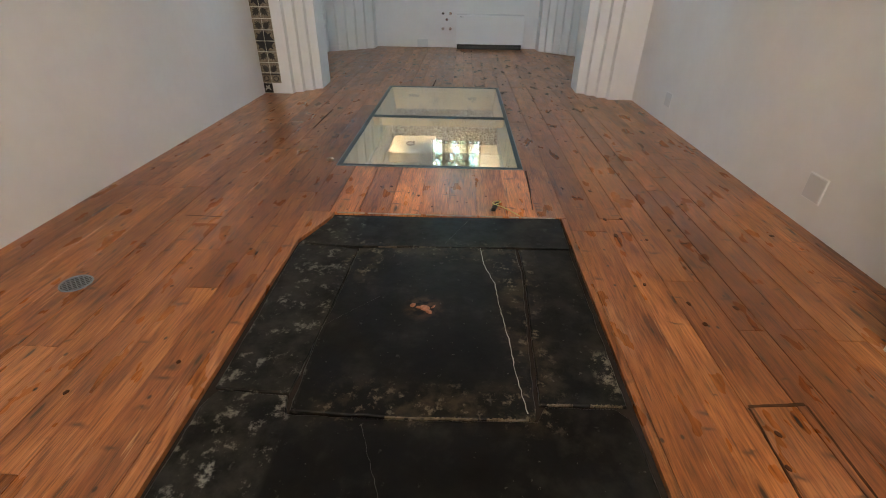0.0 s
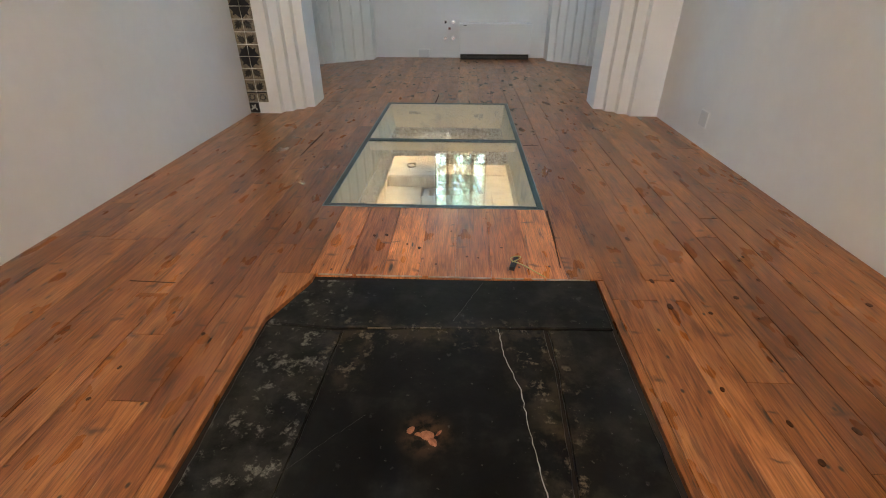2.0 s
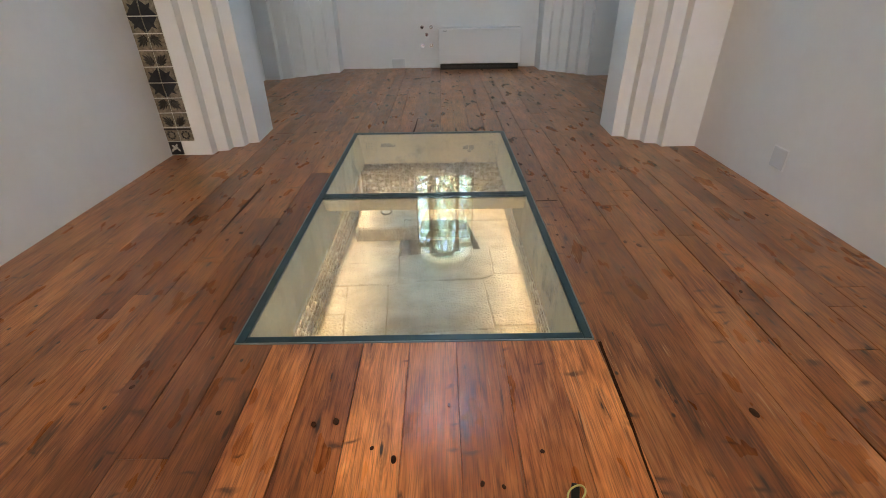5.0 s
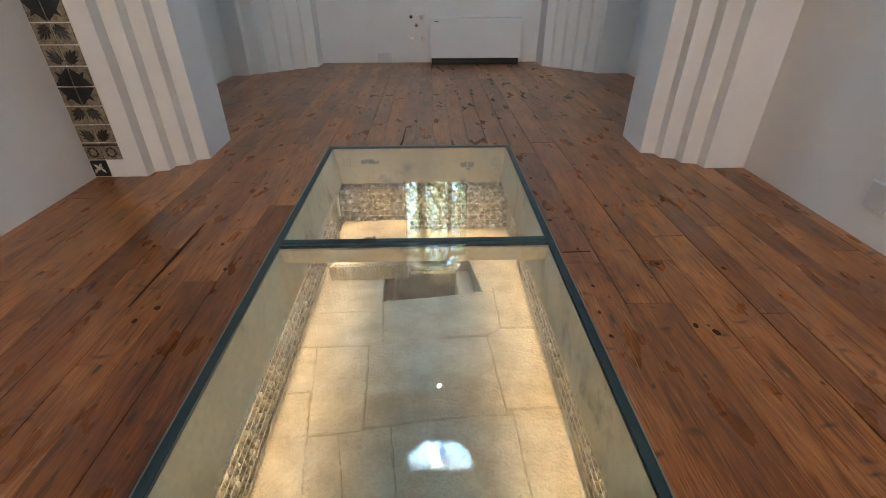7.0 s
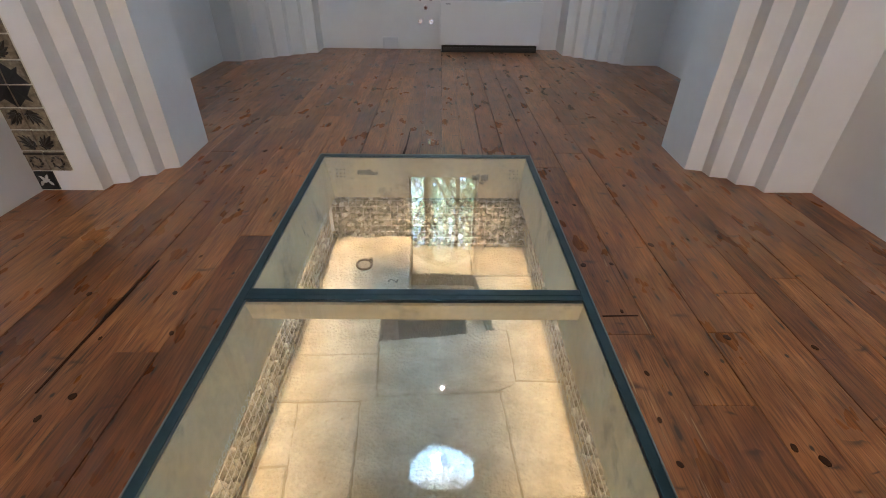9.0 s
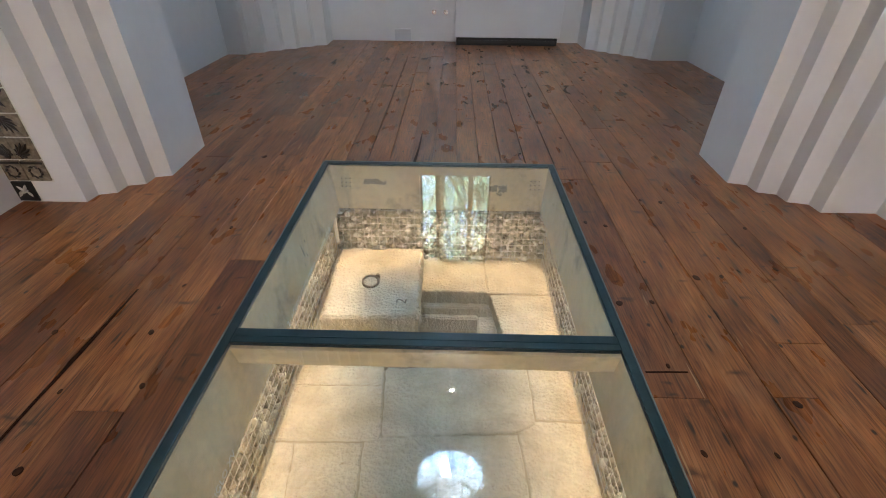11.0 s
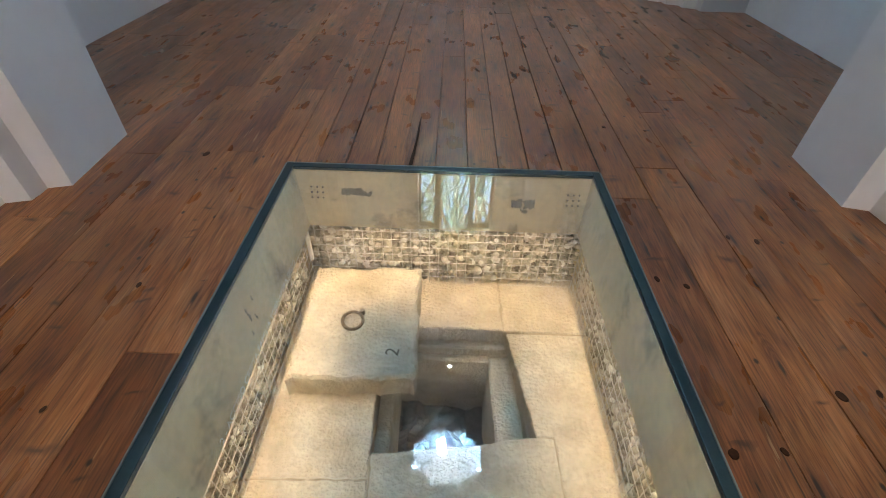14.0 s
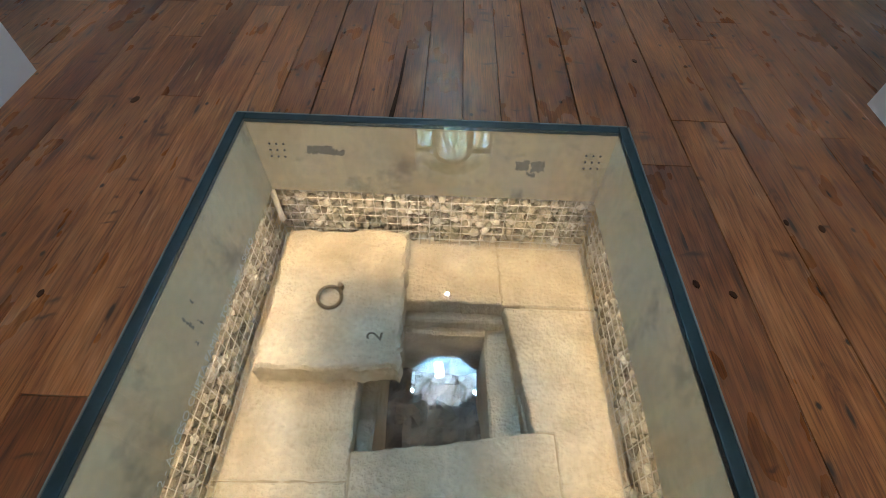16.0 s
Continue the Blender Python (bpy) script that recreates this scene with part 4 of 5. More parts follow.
def valve(x, z, cap):
    v = empty("pipe_valve", (x, BACK, z))
    tagged(v, "chrome pipe valve stub in the apse wall" if cap is CHROME else "dark capped pipe stub in the apse wall", "valve", "pipe stubs beside the fan coil")
    bm = bmesh.new()
    tube(bm, (0, -0.004, 0), (0, 0.02, 0), 0.030, 18)
    rosette = part("rosette", bm, CHROME, v)
    bm = bmesh.new()
    tube(bm, (0, -0.045, 0), (0, -0.004, 0), 0.016, 14)
    part("stub", bm, cap, rosette)
    return v


COPPER = plain("red_brown_cap", (0.12, 0.03, 0.02), 0.5)
for x, z, cap in ((-0.16, 0.62, BLACK), (-0.013, 0.62, CHROME), (-0.085, 0.51, COPPER), (-0.16, 0.345, CHROME), (-0.013, 0.345, CHROME)):
    valve(x, z, cap)

socket = empty("floor_socket_box", (-0.57, BACK, 0.005))
tagged(socket, "grey plastic socket box at the foot of the apse wall", "socket box")
part("body", boxes((-0.105, 0.105, -0.055, 0.0, 0.0, 0.145), bevel=0.006), PLASTIC, socket)
part("cover", boxes((-0.085, 0.085, -0.060, -0.0555, 0.02, 0.125), bevel=0.002), PLASTIC, socket)

spot = empty("spotlight", (0.2, 9.62, CHANCEL_H))
tagged(spot, "small lit white ceiling spotlight in the chancel", "spotlight")
bm = bmesh.new()
tube(bm, (0, 0, -0.12), (0, 0, 0), 0.06, 18)
part("body", bm, WHITE, spot)
bm = bmesh.new()
tube(bm, (0, 0, -0.128), (0, 0, -0.1205), 0.036, 18)
part("lens", bm, plain("spot_glow", (0.85, 0.92, 1.0), 0.4, 0, 60), spot)


def floor_grate():
    g = empty("floor_vent", (-1.535, 1.835, 0.0))
    tagged(g, "round blue-grey perforated metal vent set in the pine boards", "floor vent")
    bm = bmesh.new()
    n = 28
    for i in range(n):
        a, b = math.tau * i / n, math.tau * (i + 1) / n
        v = [bm.verts.new((r * math.cos(t), r * math.sin(t), z)) for t in (a, b) for r, z in ((0.070, 0.0), (0.068, 0.004), (0.064, 0.004), (0.062, 0.001))]
        for k in range(3):
            bm.faces.new((v[k], v[k + 4], v[k + 5], v[k + 1]))
    part("rim", bm, VENT, g)
    bm = bmesh.new()
    for i in range(-3, 4):
        x = i * 0.0175
        half = math.sqrt(max(0, 0.064 ** 2 - x * x))
        box(bm, x - 0.0019, x + 0.0019, -half, half, 0.0015, 0.0045)
        box(bm, -half, half, x - 0.0019, x + 0.0019, 0.0012, 0.0040)
    ob = part("grid", bm, VENT, g)
    ob.matrix_basis = pose(0, 0, 0, 0, 0, 45)
    # black disc above the boards, painted for the shade inside the vent
    bm = bmesh.new()
    tube(bm, (0, 0, 0.0004), (0, 0, 0.001), 0.063, 24)
    part("hole_shade_disc", bm, VENT_SHADE, g)
    return g


VENT = plain("blue_grey_metal", (0.20, 0.23, 0.27), 0.45, 0.5)
VENT_SHADE = plain("vent_shade", (0.002, 0.002, 0.002), 0.95)
floor_grate()


# ---- dark tomb slab set in the floor ----
tomb = empty("tomb_slab")
tagged(tomb, "black slate tomb cover with pale stains, set flush in the boards", "tomb slab")
hx0, hx1, hy0, hy1 = HATCH
for name, poly, top in (
        ("border_stone", [(-0.615, 2.285), (-0.36, 2.262), (0.10, 2.278), (0.55, 2.295), (hx1, 2.300), (hx1 + 0.012, hy1 + 0.015), (0.2, hy1 - 0.01), (-0.505, hy1 - 0.035)], -0.006),
        ("border_stone", [(-0.600, 1.262), (-0.332, 1.252), (-0.316, 1.50), (-0.303, 1.72), (-0.285, 2.235), (-0.36, 2.254), (-0.618, 2.276)], -0.008),
        ("border_stone", [(0.545, 1.245), (0.845, 1.252), (0.853, 2.292), (0.580, 2.284), (0.585, 2.05)], -0.007),
        ("centre_slab", [(-0.305, 1.172), (0.10, 1.166), (0.525, 1.180), (0.570, 2.05), (0.560, 2.280), (0.10, 2.270), (-0.277, 2.240), (-0.297, 1.72), (-0.310, 1.50)], -0.003),
        ("border_stone", [(-0.612, hy0), (0.850, hy0), (0.842, 1.195), (0.800, 1.238), (0.56, 1.235), (0.53, 1.172), (0.10, 1.158), (-0.31, 1.164), (-0.335, 1.244), (-0.585, 1.252), (-0.612, 1.18)], -0.006)):
    part(name, prism(poly, -0.12, top, 0.0035, 0.05, 0.003, len(name) + round(top * -1000) * 3), SLATE, tomb)


def ribbon(name, pts, width, z, mat, parent, label=""):
    bm = bmesh.new()
    dice = random.Random(len(pts))
    path = []
    for (ax, ay), (bx, by) in zip(pts, pts[1:]):
        n = max(2, round(math.hypot(bx - ax, by - ay) / 0.02))
        path += [(ax + (bx - ax) * i / n + dice.uniform(-0.003, 0.003), ay + (by - ay) * i / n) for i in range(n)]
    path.append(pts[-1])
    rows = []
    for x, y in path:
        w = width * dice.uniform(0.4, 1.2) / 2
        rows.append([bm.verts.new(p) for p in ((x - w, y, z - 0.002), (x - w * 0.6, y, z + 0.0008), (x + w * 0.6, y, z + 0.0008), (x + w, y, z - 0.002))])
    for a, b in zip(rows, rows[1:]):
        for i in range(3):
            bm.faces.new((a[i], a[i + 1], b[i + 1], b[i]))
    return part(name, bm, mat, parent, label)


MORTAR = surface("pale_mortar", (0.30, 0.28, 0.25), (0.48, 0.46, 0.42), 40, 120, 0.9)
SANDY = surface("sandy_mortar", (0.035, 0.026, 0.017), (0.15, 0.115, 0.075), 30, 90, 0.95)
DULL = surface("grey_crack", (0.05, 0.05, 0.05), (0.12, 0.115, 0.11), 60, 120, 0.9)
RUST = surface("rusty_iron_stain", (0.16, 0.05, 0.02), (0.42, 0.17, 0.09), 40, 130, 0.8, 0.6)
ribbon("crack", [(0.372, 2.275), (0.385, 2.12), (0.430, 1.95), (0.445, 1.75), (0.468, 1.55), (0.475, 1.38), (0.500, 1.20)], 0.0055, -0.003, MORTAR, tomb, "pale hairline crack")
ribbon("crack", [(-0.31, 1.60), (-0.20, 1.72), (-0.10, 1.82)], 0.0016, -0.0036, DULL, tomb, "pale hairline crack")
ribbon("crack", [(-0.05, 1.13), (0.02, 0.95), (0.08, 0.80)], 0.0016, -0.0052, DULL, tomb, "pale hairline crack")
ribbon("crack", [(0.32, 2.62), (0.24, 2.45), (0.18, 2.32)], 0.0016, -0.0052, DULL, tomb, "pale hairline crack")
for a, b, w in (((0.02, 1.166), (0.33, 1.172), 0.007), ((0.36, 1.172), (0.50, 1.176), 0.009), ((0.57, 1.243), (0.66, 1.246), 0.006), ((0.72, 1.247), (0.83, 1.250), 0.008), ((0.04, 2.273), (0.13, 2.276), 0.005), ((-0.18, 2.262), (-0.08, 2.267), 0.004)):
    dice2 = random.Random(round(a[0] * 1000))
    n = 40
    low = [(a[0] + (b[0] - a[0]) * i / n, a[1] + (b[1] - a[1]) * i / n - w * dice2.uniform(0.0, 0.7)) for i in range(n + 1)]
    high = [(a[0] + (b[0] - a[0]) * i / n, a[1] + (b[1] - a[1]) * i / n + w * dice2.uniform(0.02, 0.9)) for i in range(n + 1)]
    part("joint_mortar", prism(low + high[::-1], -0.012, -0.0034, 0.0004), SANDY, tomb, "sandy crumbling joint mortar")
bed = part("bed", boxes((hx0 - 0.03, hx1 + 0.04, hy0 - 0.03, hy1 + 0.04, -0.14, -0.022)), GAP_SHADE, tomb)
# the iron stump in the middle
stump = bmesh.new()
for i, (dx, dy, r) in enumerate(((0, 0, 0.020), (-0.055, 0.018, 0.013), (0.018, -0.022, 0.016), (-0.028, 0.004, 0.012), (0.035, 0.010, 0.009))):
    bmesh.ops.create_icosphere(stump, subdivisions=2, radius=r, matrix=Matrix.LocRotScale((0.112 + dx, 1.745 + dy, -0.004), Euler((0.3 * i, 0.2, i)), (1.3, 0.9, 0.55)))
for v in stump.verts:
    v.co += Vector((0.003, 0.003, 0.002)) * noise.noise(v.co * 60)
part("iron_stump", stump, RUST, tomb, "rusted orange iron stump")

# cable end with a connector on the boards
cable = empty("loose_cable", (0.50, 2.75, 0.0))
tagged(cable, "black cable connector with a yellow-green wire lying on boards", "cable")
bm = bmesh.new()
box(bm, -0.014, 0.014, -0.055, 0.020, 0.002, 0.024, 0.004)
box(bm, -0.011, 0.011, 0.021, 0.070, 0.002, 0.018, 0.003)
ob = part("connector", bm, BLACK, cable)
ob.matrix_basis = pose(-0.02, 0.02, 0, 0, 0, -16)
curve = bpy.data.curves.new("wire", "CURVE")
curve.dimensions, curve.bevel_depth, curve.bevel_resolution = "3D", 0.0028, 2
line = curve.splines.new("NURBS")
way = [(0.125, -0.085, 0.004), (0.08, -0.055, 0.012), (0.02, 0.0, 0.026), (-0.04, 0.02, 0.028), (-0.035, 0.06, 0.026), (0.01, 0.085, 0.022), (0.025, 0.06, 0.026), (0.0, 0.03, 0.03), (-0.03, 0.01, 0.028)]
line.points.add(len(way) - 1)
for q, c in zip(line.points, way):
    q.co = (*c, 1)
line.order_u, line.use_endpoint_u = 4, True
tmp = new("wire", curve)
mesh = bpy.data.meshes.new_from_object(tmp)
bpy.data.objects.remove(tmp)
mesh.materials.append(plain("yellow_green_wire", (0.52, 0.46, 0.16), 0.5))
ob = new("wire", mesh)
ob.parent = cable


# ---- relief tiles on the west pier ----
def tile_material(name, base, dark):
    return surface(name, dark, base, 38, 90, 0.28, 0.25)


TILE_TAN = tile_material("tan_glazed_tile", (0.36, 0.30, 0.215), (0.10, 0.080, 0.055))
TILE_DARK = tile_material("black_glaze", (0.018, 0.019, 0.022), (0.008, 0.009, 0.011))
TILE_LEAF = tile_material("dark_brown_glaze", (0.035, 0.028, 0.020), (0.012, 0.010, 0.008))
TILE_WHITE = tile_material("white_glaze", (0.55, 0.54, 0.50), (0.40, 0.39, 0.36))
TS = 0.1165


def leaf(bm, x, z, angle, length, wide):
    """A raised leaf on the face of a tile (x to the right, z up)."""
    n, front = 6, []
    ca, sa = math.cos(angle), math.sin(angle)
    mid = []
    for i in range(n + 1):
        k = i / n
        w = wide * math.sin(math.pi * min(1, k * 0.94 + 0.06)) ** 0.8
        front.append([(x + ca * k * length - sa * s * w, z + sa * k * length + ca * s * w) for s in (-1, 0, 1)])
    rows = [[bm.verts.new((px, -0.0075 - (0.005 if j == 1 else 0), pz)) for j, (px, pz) in enumerate(r)] for r in front]
    for a, b in zip(rows, rows[1:]):
        for j in range(2):
            bm.faces.new((a[j], a[j + 1], b[j + 1], b[j]))


def tile(kind, flip_x, flip_z):
    t = empty("relief_tile")
    s = TS / 2 - 0.0036
    base = part("tile_body", boxes((-s, s, -0.007, 0.006, -s, s), bevel=0.002), TILE_DARK if kind == "lion" else TILE_TAN, t)
    fx, fz = (-1 if flip_x else 1), (-1 if flip_z else 1)
    bm = bmesh.new()
    if kind == "star":
        c = (-s * fx, -s * fz)
        tips = [(s, -s), (0.25 * s, -0.1 * s), (s * 0.55, s * 0.55), (-0.1 * s, 0.25 * s), (-s, s)]
        fan = [(x * fx, z * fz) for x, z in tips]
        hub = bm.verts.new((c[0], -0.013, c[1]))
        ring = [bm.verts.new((x * 0.97, -0.0080, z * 0.97)) for x, z in fan]
        for a, b in zip(ring, ring[1:]):
            bm.faces.new((hub, a, b) if fx * fz > 0 else (hub, b, a))
        part("star_relief", bm, TILE_DARK, base, "black glazed star point")
    elif kind == "leaf":
        for ang, ln, wd in ((45, 0.090, 0.0125), (27, 0.076, 0.0095), (63, 0.076, 0.0095), (8, 0.060, 0.0095), (82, 0.060, 0.0095), (-16, 0.036, 0.0085), (106, 0.036, 0.0085), (-60, 0.020, 0.006), (150, 0.020, 0.006)):
            a = math.radians(ang)
            leaf(bm, -s * 0.62 * fx, -s * 0.62 * fz, math.atan2(math.sin(a) * fz, math.cos(a) * fx), ln, wd)
        part("leaf_relief", bm, TILE_LEAF, base, "dark brown raised leaves")
    elif kind == "head":
        for ang in range(0, 360, 45):
            a = math.radians(ang)
            leaf(bm, 0.026 * math.cos(a), -0.006 + 0.026 * math.sin(a), a + 1.57, 0.026, 0.007)
        part("scroll_relief", bm, TILE_LEAF, base, "dark oval scroll")
        bm = boxes((-s, s, -0.011, -0.0072, s * 0.70, s * 0.92))
        part("border_band", bm, TILE_LEAF, base)
    else:
        for ang, ln, x, z in ((20, 0.06, -0.03, -0.012), (60, 0.045, 0.0, 0.0), (130, 0.04, 0.0, 0.0), (-50, 0.035, 0.012, 0.0), (-120, 0.035, -0.018, 0.0)):
            a = math.radians(ang)
            leaf(bm, x, z, a, ln, 0.009)
        part("white_relief", bm, TILE_WHITE, base, "white raised ornament")
    return t


TILE_X = -2.045
MORTAR_WHITE = plain("cream_grout", (0.74, 0.72, 0.64), 0.9)
made = {}
rows = ["lion", "head", "leaf", "leaf", "star", "star", "leaf", "leaf", "star", "star", "leaf", "leaf", "head", "leaf", "leaf", "star", "star"]
for r, kind in enumerate(rows):
    for c in (0, 1):
        if kind == "lion" and c == 1:
            continue
        low = r % 2 == 0
        key = (kind, c, low)
        m = pose(TILE_X + (c - 0.5) * TS, PIER_Y - 0.0065, 0.004 + TS / 2 + r * TS)
        if key not in made:
            made[key] = tile(kind, c == 0, not low if kind == "leaf" else low)
            made[key].matrix_basis = m
            tagged(made[key], {"lion": "dark glazed relief tile with white ornament on the pier", "head": "tan glazed relief tile with dark oval scroll",
                               "leaf": "tan glazed relief tile with dark leaves", "star": "tan glazed relief tile with black star"}[kind], "tile", "relief tiles on the chancel pier")
        else:
            copy_thing(made[key], m)
structure("tile_bed", boxes((TILE_X - TS, TILE_X + TS, PIER_Y - 0.004, PIER_Y + 0.01, TS, 0.004 + TS * 17), (TILE_X - TS, TILE_X, PIER_Y - 0.004, PIER_Y + 0.01, 0, TS)), MORTAR_WHITE, "pale mortar bed behind the tiles", "mortar")
# ---- outside: ground, trees ----
def foliage(name, low, high):
    m, nodes, links, bsdf = material(name)
    where = nodes.new("ShaderNodeNewGeometry")
    tone = ramp(nodes, (0.0, low), (1.0, high))
    links.new(where.outputs["Random Per Island"], tone.inputs[0])
    links.new(tone.outputs[0], bsdf.inputs["Base Color"])
    bsdf.inputs["Roughness"].default_value = 0.4
    thin = nodes.new("ShaderNodeBsdfTranslucent")
    links.new(tone.outputs[0], thin.inputs[0])
    both = nodes.new("ShaderNodeAddShader")
    links.new(bsdf.outputs[0], both.inputs[0])
    links.new(thin.outputs[0], both.inputs[1])
    links.new(both.outputs[0], nodes["Material Output"].inputs[0])
    return m


LEAVES = foliage("leaves", (0.040, 0.10, 0.070), (0.17, 0.28, 0.20))
BARK = surface("bark", (0.06, 0.045, 0.03), (0.14, 0.11, 0.08), 12, 60, 0.9, 0.8)
structure("ground", boxes((-300, 300, -300, 300, -2.6, -2.5)), surface("dry_grass", (0.10, 0.10, 0.04), (0.20, 0.17, 0.08), 0.8, 20, 0.95), "dry grass ground outside the chapel", "ground")


def tree(x, y, height, seed, leaves):
    dice = random.Random(seed)
    t = empty("tree", (x, y, -2.5))
    tagged(t, "leafy green tree outside the apse window", "tree", "trees behind the chapel")
    bm = bmesh.new()
    top = height * 0.55
    tube(bm, (0, 0, 0), (0.1, 0, top), 0.20, 9, 0.12)
    tips = []
    for i in range(round(12 + height * 0.9)):
        a, up = dice.uniform(0, 6.28), dice.uniform(0.35, 1.0)
        start = Vector((0.1 * up, 0, top * up))
        end = start + Vector((math.cos(a) * dice.uniform(1.0, 2.1), math.sin(a) * dice.uniform(1.0, 2.1), dice.uniform(0.5, 2.8)))
        tube(bm, start, end, 0.06, 6, 0.02)
        tips += [start.lerp(end, 0.6), end]
    part("trunk", bm, BARK, t)
    verts, faces = [], []
    for tip in tips:
        for _ in range(leaves):
            c = tip + Vector([dice.gauss(0, 0.52) for _ in range(3)])
            q = Euler([dice.uniform(0, 6.3) for _ in range(3)]).to_matrix()
            s = dice.uniform(0.07, 0.14)
            n = len(verts)
            verts += [tuple(c + q @ Vector(p)) for p in ((-s, 0, 0), (0, -s * 0.4, 0), (s, 0, 0), (0, s * 0.4, 0.01))]
            faces.append((n, n + 1, n + 2, n + 3))
    mesh = bpy.data.meshes.new("crown")
    mesh.from_pydata(verts, [], faces)
    mesh.materials.append(LEAVES)
    crown = new("crown", mesh)
    crown.parent = t
    return t


for x, y, h, s in ((-2.4, 16.5, 25.0, 1), (2.6, 16.0, 25.0, 2), (4.6, 20.0, 26.0, 3), (-1.6, 20.5, 30.0, 4), (1.2, 18.5, 30.0, 5), (-4.6, 21.0, 24.0, 6), (0.4, 23.0, 36.0, 7), (-0.3, 17.2, 28.0, 8)):
    tree(x, y, h, s, 32)

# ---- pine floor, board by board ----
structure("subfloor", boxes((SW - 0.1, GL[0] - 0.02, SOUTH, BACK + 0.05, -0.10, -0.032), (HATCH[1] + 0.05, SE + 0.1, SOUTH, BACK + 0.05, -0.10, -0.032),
                            (GL[0] - 0.02, HATCH[1] + 0.05, SOUTH, HATCH[2] - 0.03, -0.10, -0.032), (GL[0] - 0.02, HATCH[0] - 0.03, HATCH[2] - 0.03, HATCH[3] + 0.05, -0.10, -0.032)), GAP_SHADE, "near-black slab painted for the shade under the floorboards", "floor")
structure("subfloor_strip", boxes((GL[0] - 0.01, GL[1] + 0.01, HATCH[3] + 0.05, GL[2] - 0.01, -0.075, -0.032), (GL[0] - 0.01, GL[1] + 0.01, GL[3] + 0.01, BACK, -0.075, -0.032)), GAP_SHADE, "near-black slab painted for the shade under the floorboards", "floor")
floor = empty("floor")
tagged(floor, "worn varnished old pine floorboards with dark knots and gaps", "wooden floor", kind="structure")
SEAMS = [-2.56, -2.40, -2.25, -2.09, -1.93, -1.80, -1.62, -1.46, -1.30, -1.155, -1.01, -0.86, -0.702, -0.546, -0.372, -0.182, 0.0, 0.183, 0.362, 0.557, 0.735, 0.905, 1.11, 1.25, 1.43, 1.55, 1.67, 1.80, 1.93, 2.08, 2.22, 2.36, 2.52, 2.66, 2.80]
CHANCEL_SEAMS = [-0.702, -0.57, -0.43, -0.29, -0.162, -0.02, 0.128, 0.27, 0.408, 0.56, 0.735]   # between the glass and the apse
dice = random.Random(11)


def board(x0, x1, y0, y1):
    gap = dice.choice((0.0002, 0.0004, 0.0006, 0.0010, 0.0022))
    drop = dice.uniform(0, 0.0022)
    part("floorboard", prism(rect(x0 + gap, x1 - gap, y0 + 0.001, y1 - 0.001), -0.03, -drop, 0.0009), PALE_LIT_WOOD if -0.7 < x0 < 0.9 and 2.6 < y0 < 3.3 and y1 < 3.5 else WOOD, floor)


def lay(x0, x1, y0, y1):
    """One run of boards, with joints here and there, round the glass and the tomb."""
    at = y0
    while at < y1 - 0.02:
        end = at + dice.uniform(1.0, 2.9)
        if y1 - end < 0.7:
            end = y1
        board(x0, x1, at, end)
        at = end


for x0, x1 in zip(SEAMS, SEAMS[1:]):
    south = SOUTH if x1 > WEST and x0 < EAST else PIER_Y + 0.2
    holes = []
    for hx0, hx1, hy0, hy1 in ((HATCH[0] - 0.012, HATCH[1] + 0.018, HATCH[2] - 0.012, HATCH[3] + 0.012), (GL[0] - 0.007, GL[1] + 0.007, GL[2] - 0.007, GL[3] + 0.007)):
        if x1 > hx0 and x0 < hx1:
            holes.append((hx0, hx1, hy0, hy1))
    start = south
    for hx0, hx1, hy0, hy1 in holes:
        lay(x0, x1, start, hy0)
        if x0 < hx0 - 0.012:
            lay(x0, hx0, hy0, hy1)
        if x1 > hx1 + 0.012:
            lay(hx1, x1, hy0, hy1)
        start = hy1
    if x0 > -0.71 and x1 < 0.74:
        continue
    lay(x0, x1, start, BACK)
for x0, x1 in zip(CHANCEL_SEAMS, CHANCEL_SEAMS[1:]):
    lay(x0, x1, GL[3] + 0.007, BACK)

PUTTY = surface("pinkish_putty", (0.30, 0.20, 0.14), (0.52, 0.42, 0.34), 30, 90, 0.9)
# the piece that fills the tomb's cut corner, and the pale putty line along its end
part("floorboard", prism([(-0.633, 2.300), (-0.520, 2.602), (-0.520, 2.656), (-0.633, 2.656)], -0.03, -0.0005, 0.0016), WOOD, floor)
for a, b in ((-0.50, -0.33), (-0.31, 0.02), (0.05, 0.36), (0.38, 0.52), (0.56, 0.62), (0.63, 0.84)):
    part("putty_line", boxes((a, b, 2.6535, 2.6565, -0.008, 0.0002)), PUTTY, floor, "pale putty along the board ends")

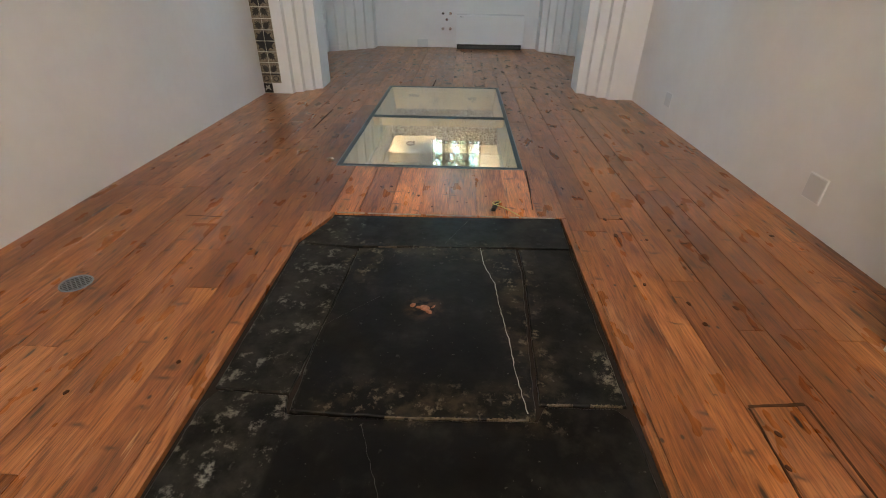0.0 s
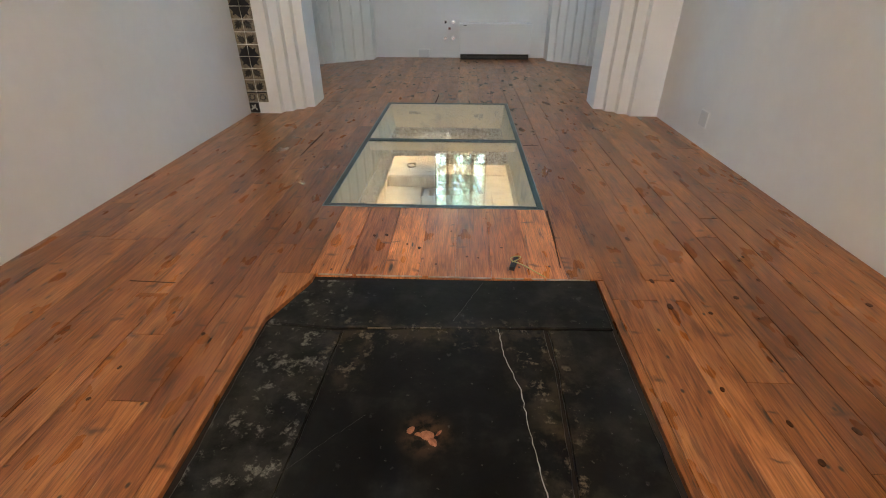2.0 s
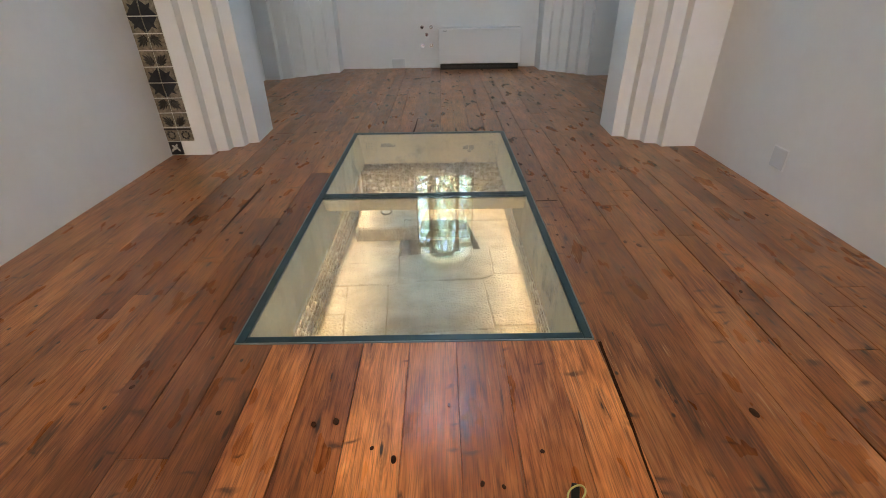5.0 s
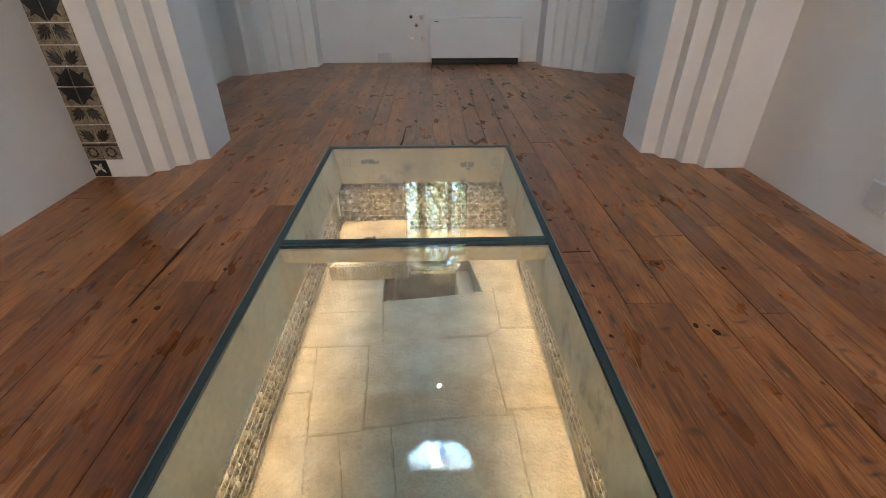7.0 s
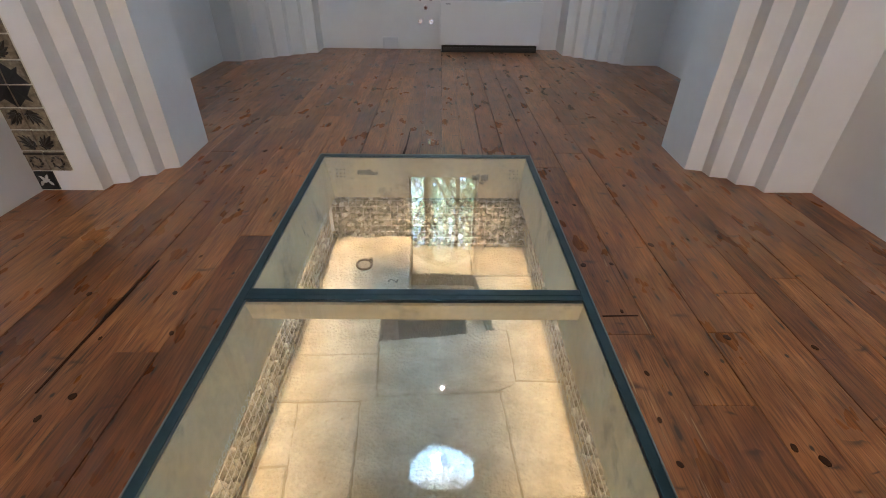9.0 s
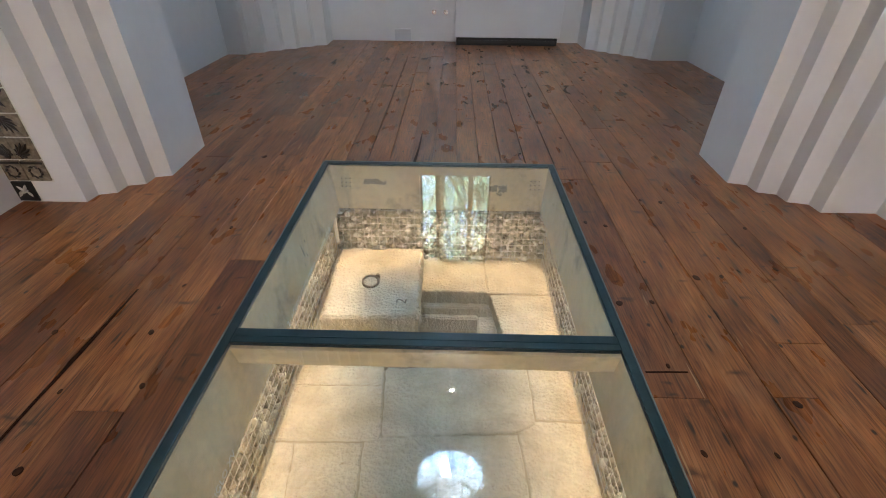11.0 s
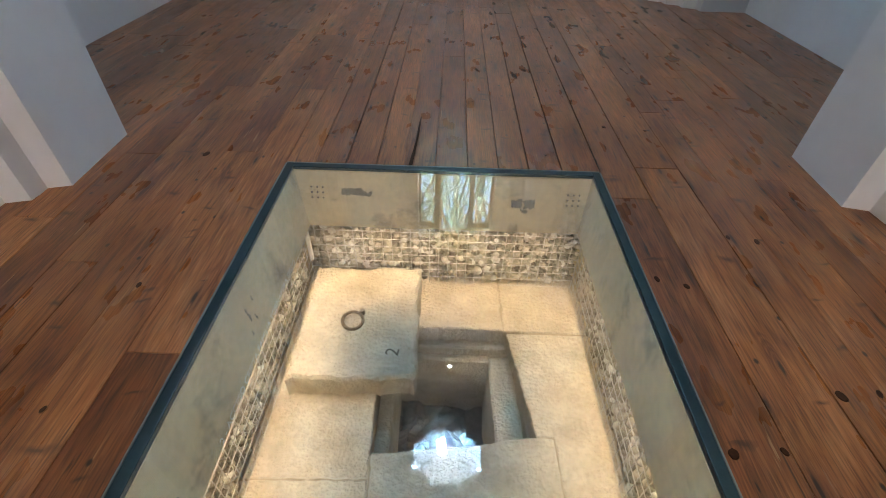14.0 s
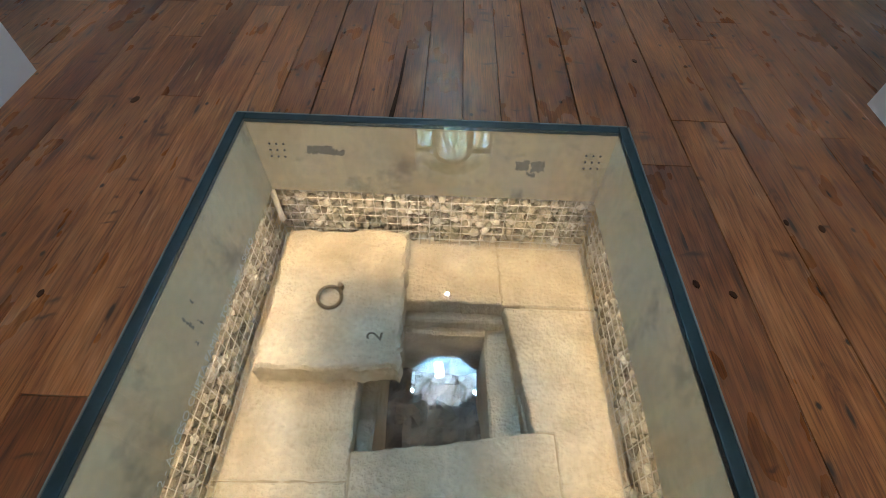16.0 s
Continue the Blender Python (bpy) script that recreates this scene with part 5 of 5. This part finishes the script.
# knots, and raised dark strips painted for the shade of open seams
KNOT_AND_SEAM_DARK = surface("knot_and_seam_dark", (0.018, 0.007, 0.004), (0.055, 0.020, 0.009), 90, 200, 0.7, sheen=0.05)
KNOT_LIP = surface("knot_lip", (0.22, 0.085, 0.032), (0.36, 0.16, 0.068), 60, 200, 0.5, sheen=0.2)
KNOT_RING = surface("knot_ring", (0.024, 0.008, 0.004), (0.075, 0.025, 0.010), 45, 160, 0.6, sheen=0.1)
NAVE_KNOTS = [(1.26, 1.04, 0.014), (1.3, 1.16, 0.016), (-1.1, 1.21, 0.014), (-0.79, 1.37, 0.014), (1.31, 1.7, 0.018), (1.5, 1.82, 0.02), (1.3, 1.84, 0.016), (-1.08, 1.84, 0.014), (1.15, 1.98, 0.014), (-1.07, 1.99, 0.014), (-0.85, 2.19, 0.014), (1.31, 2.42, 0.014), (1.15, 2.46, 0.024), (2.05, 2.51, 0.02), (1.48, 2.54, 0.019), (-0.99, 2.55, 0.014), (1.14, 2.66, 0.019), (1.24, 2.67, 0.016), (1.66, 2.69, 0.015), (0.08, 2.77, 0.011), (0.3, 2.84, 0.01), (0.24, 2.85, 0.012), (1.66, 2.87, 0.014), (-0.02, 2.93, 0.016), (0.43, 2.95, 0.011), (-0.09, 2.97, 0.01), (-1.35, 3.05, 0.018), (-0.29, 3.06, 0.014), (-0.22, 3.07, 0.017), (1.15, 3.08, 0.024), (-0.62, 3.11, 0.014), (0.15, 3.13, 0.01), (-0.98, 3.23, 0.014)]
CHANCEL_KNOTS = [(1.49, 3.75, 0.014), (0.78, 4.17, 0.015), (1.19, 4.18, 0.022), (1.13, 4.22, 0.017), (0.78, 4.31, 0.015), (-1.08, 4.31, 0.016), (-1.03, 4.39, 0.019), (0.81, 4.49, 0.014), (1.01, 4.49, 0.014), (2.09, 4.52, 0.014), (1.46, 4.61, 0.02), (-1.1, 4.64, 0.014), (1.17, 4.66, 0.02), (-0.86, 4.67, 0.015), (0.83, 4.8, 0.012), (-1.3, 4.89, 0.016), (-0.96, 4.9, 0.016), (0.76, 5.11, 0.02), (0.89, 5.12, 0.014), (-0.97, 5.16, 0.014), (1.13, 5.28, 0.022), (1.24, 5.29, 0.018), (1.5, 5.35, 0.016), (-0.96, 5.6, 0.014), (0.86, 5.68, 0.016), (1.54, 5.68, 0.016), (0.77, 5.71, 0.016), (1.22, 5.93, 0.018), (1.12, 5.95, 0.014), (-1.09, 6.44, 0.024), (1.07, 6.82, 0.014), (0.86, 6.85, 0.017)]


def knot_at(x, y, r):
    turns = dice.uniform(0, 6.28)
    pale = dice.random() < 0.2
    for name, scale, z, mat in (("knot_rim", 0.64, 0.0004, KNOT_LIP if pale else KNOT_AND_SEAM_DARK), ("knot", 0.56, 0.0007, KNOT_RING)):
        ring = []
        for i in range(14):
            a = math.tau * i / 14
            k = r * scale * (1 + 0.13 * math.sin(2 * a + turns) + dice.uniform(-0.07, 0.07))
            ring.append((x + k * 0.92 * math.cos(a), y + k * 1.22 * math.sin(a)))
        part(name, prism(ring, -0.004, z, 0.0006), mat, floor, "red-brown knot in the pine" if name == "knot" else "pale lip round a knot" if pale else "dark rim of a knot")


for x, y, r in NAVE_KNOTS + CHANCEL_KNOTS:
    knot_at(x, y, r)
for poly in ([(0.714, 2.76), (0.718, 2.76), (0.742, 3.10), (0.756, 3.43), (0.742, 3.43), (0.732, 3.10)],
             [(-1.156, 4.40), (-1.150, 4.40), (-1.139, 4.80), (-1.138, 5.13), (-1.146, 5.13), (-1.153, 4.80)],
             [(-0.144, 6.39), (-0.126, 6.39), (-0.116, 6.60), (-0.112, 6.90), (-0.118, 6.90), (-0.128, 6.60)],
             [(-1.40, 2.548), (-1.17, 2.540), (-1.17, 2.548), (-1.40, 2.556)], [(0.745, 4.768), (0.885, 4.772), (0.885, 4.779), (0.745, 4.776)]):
    part("open_seam", prism(poly, -0.02, 0.0007, 0.0003, 0.09, 0.0010, 5), KNOT_AND_SEAM_DARK, floor, "dark raised strip painted for the shade of an open seam")

# a hatch board by the east side: raised brown strips paint its shaded gaps
GAP_SHADE_BROWN = surface("gap_shade_brown", (0.020, 0.008, 0.004), (0.085, 0.034, 0.015), 25, 120, 0.8, sheen=0.2)
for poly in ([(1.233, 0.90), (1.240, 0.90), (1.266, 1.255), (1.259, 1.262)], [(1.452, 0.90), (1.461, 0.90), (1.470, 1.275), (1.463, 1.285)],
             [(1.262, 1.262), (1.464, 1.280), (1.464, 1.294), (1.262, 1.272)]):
    part("open_seam", prism(poly, -0.02, 0.0007, 0.0003, 0.03, 0.0012, 5), GAP_SHADE_BROWN, floor, "brown raised strip painted for the shaded gap round a hatch board")
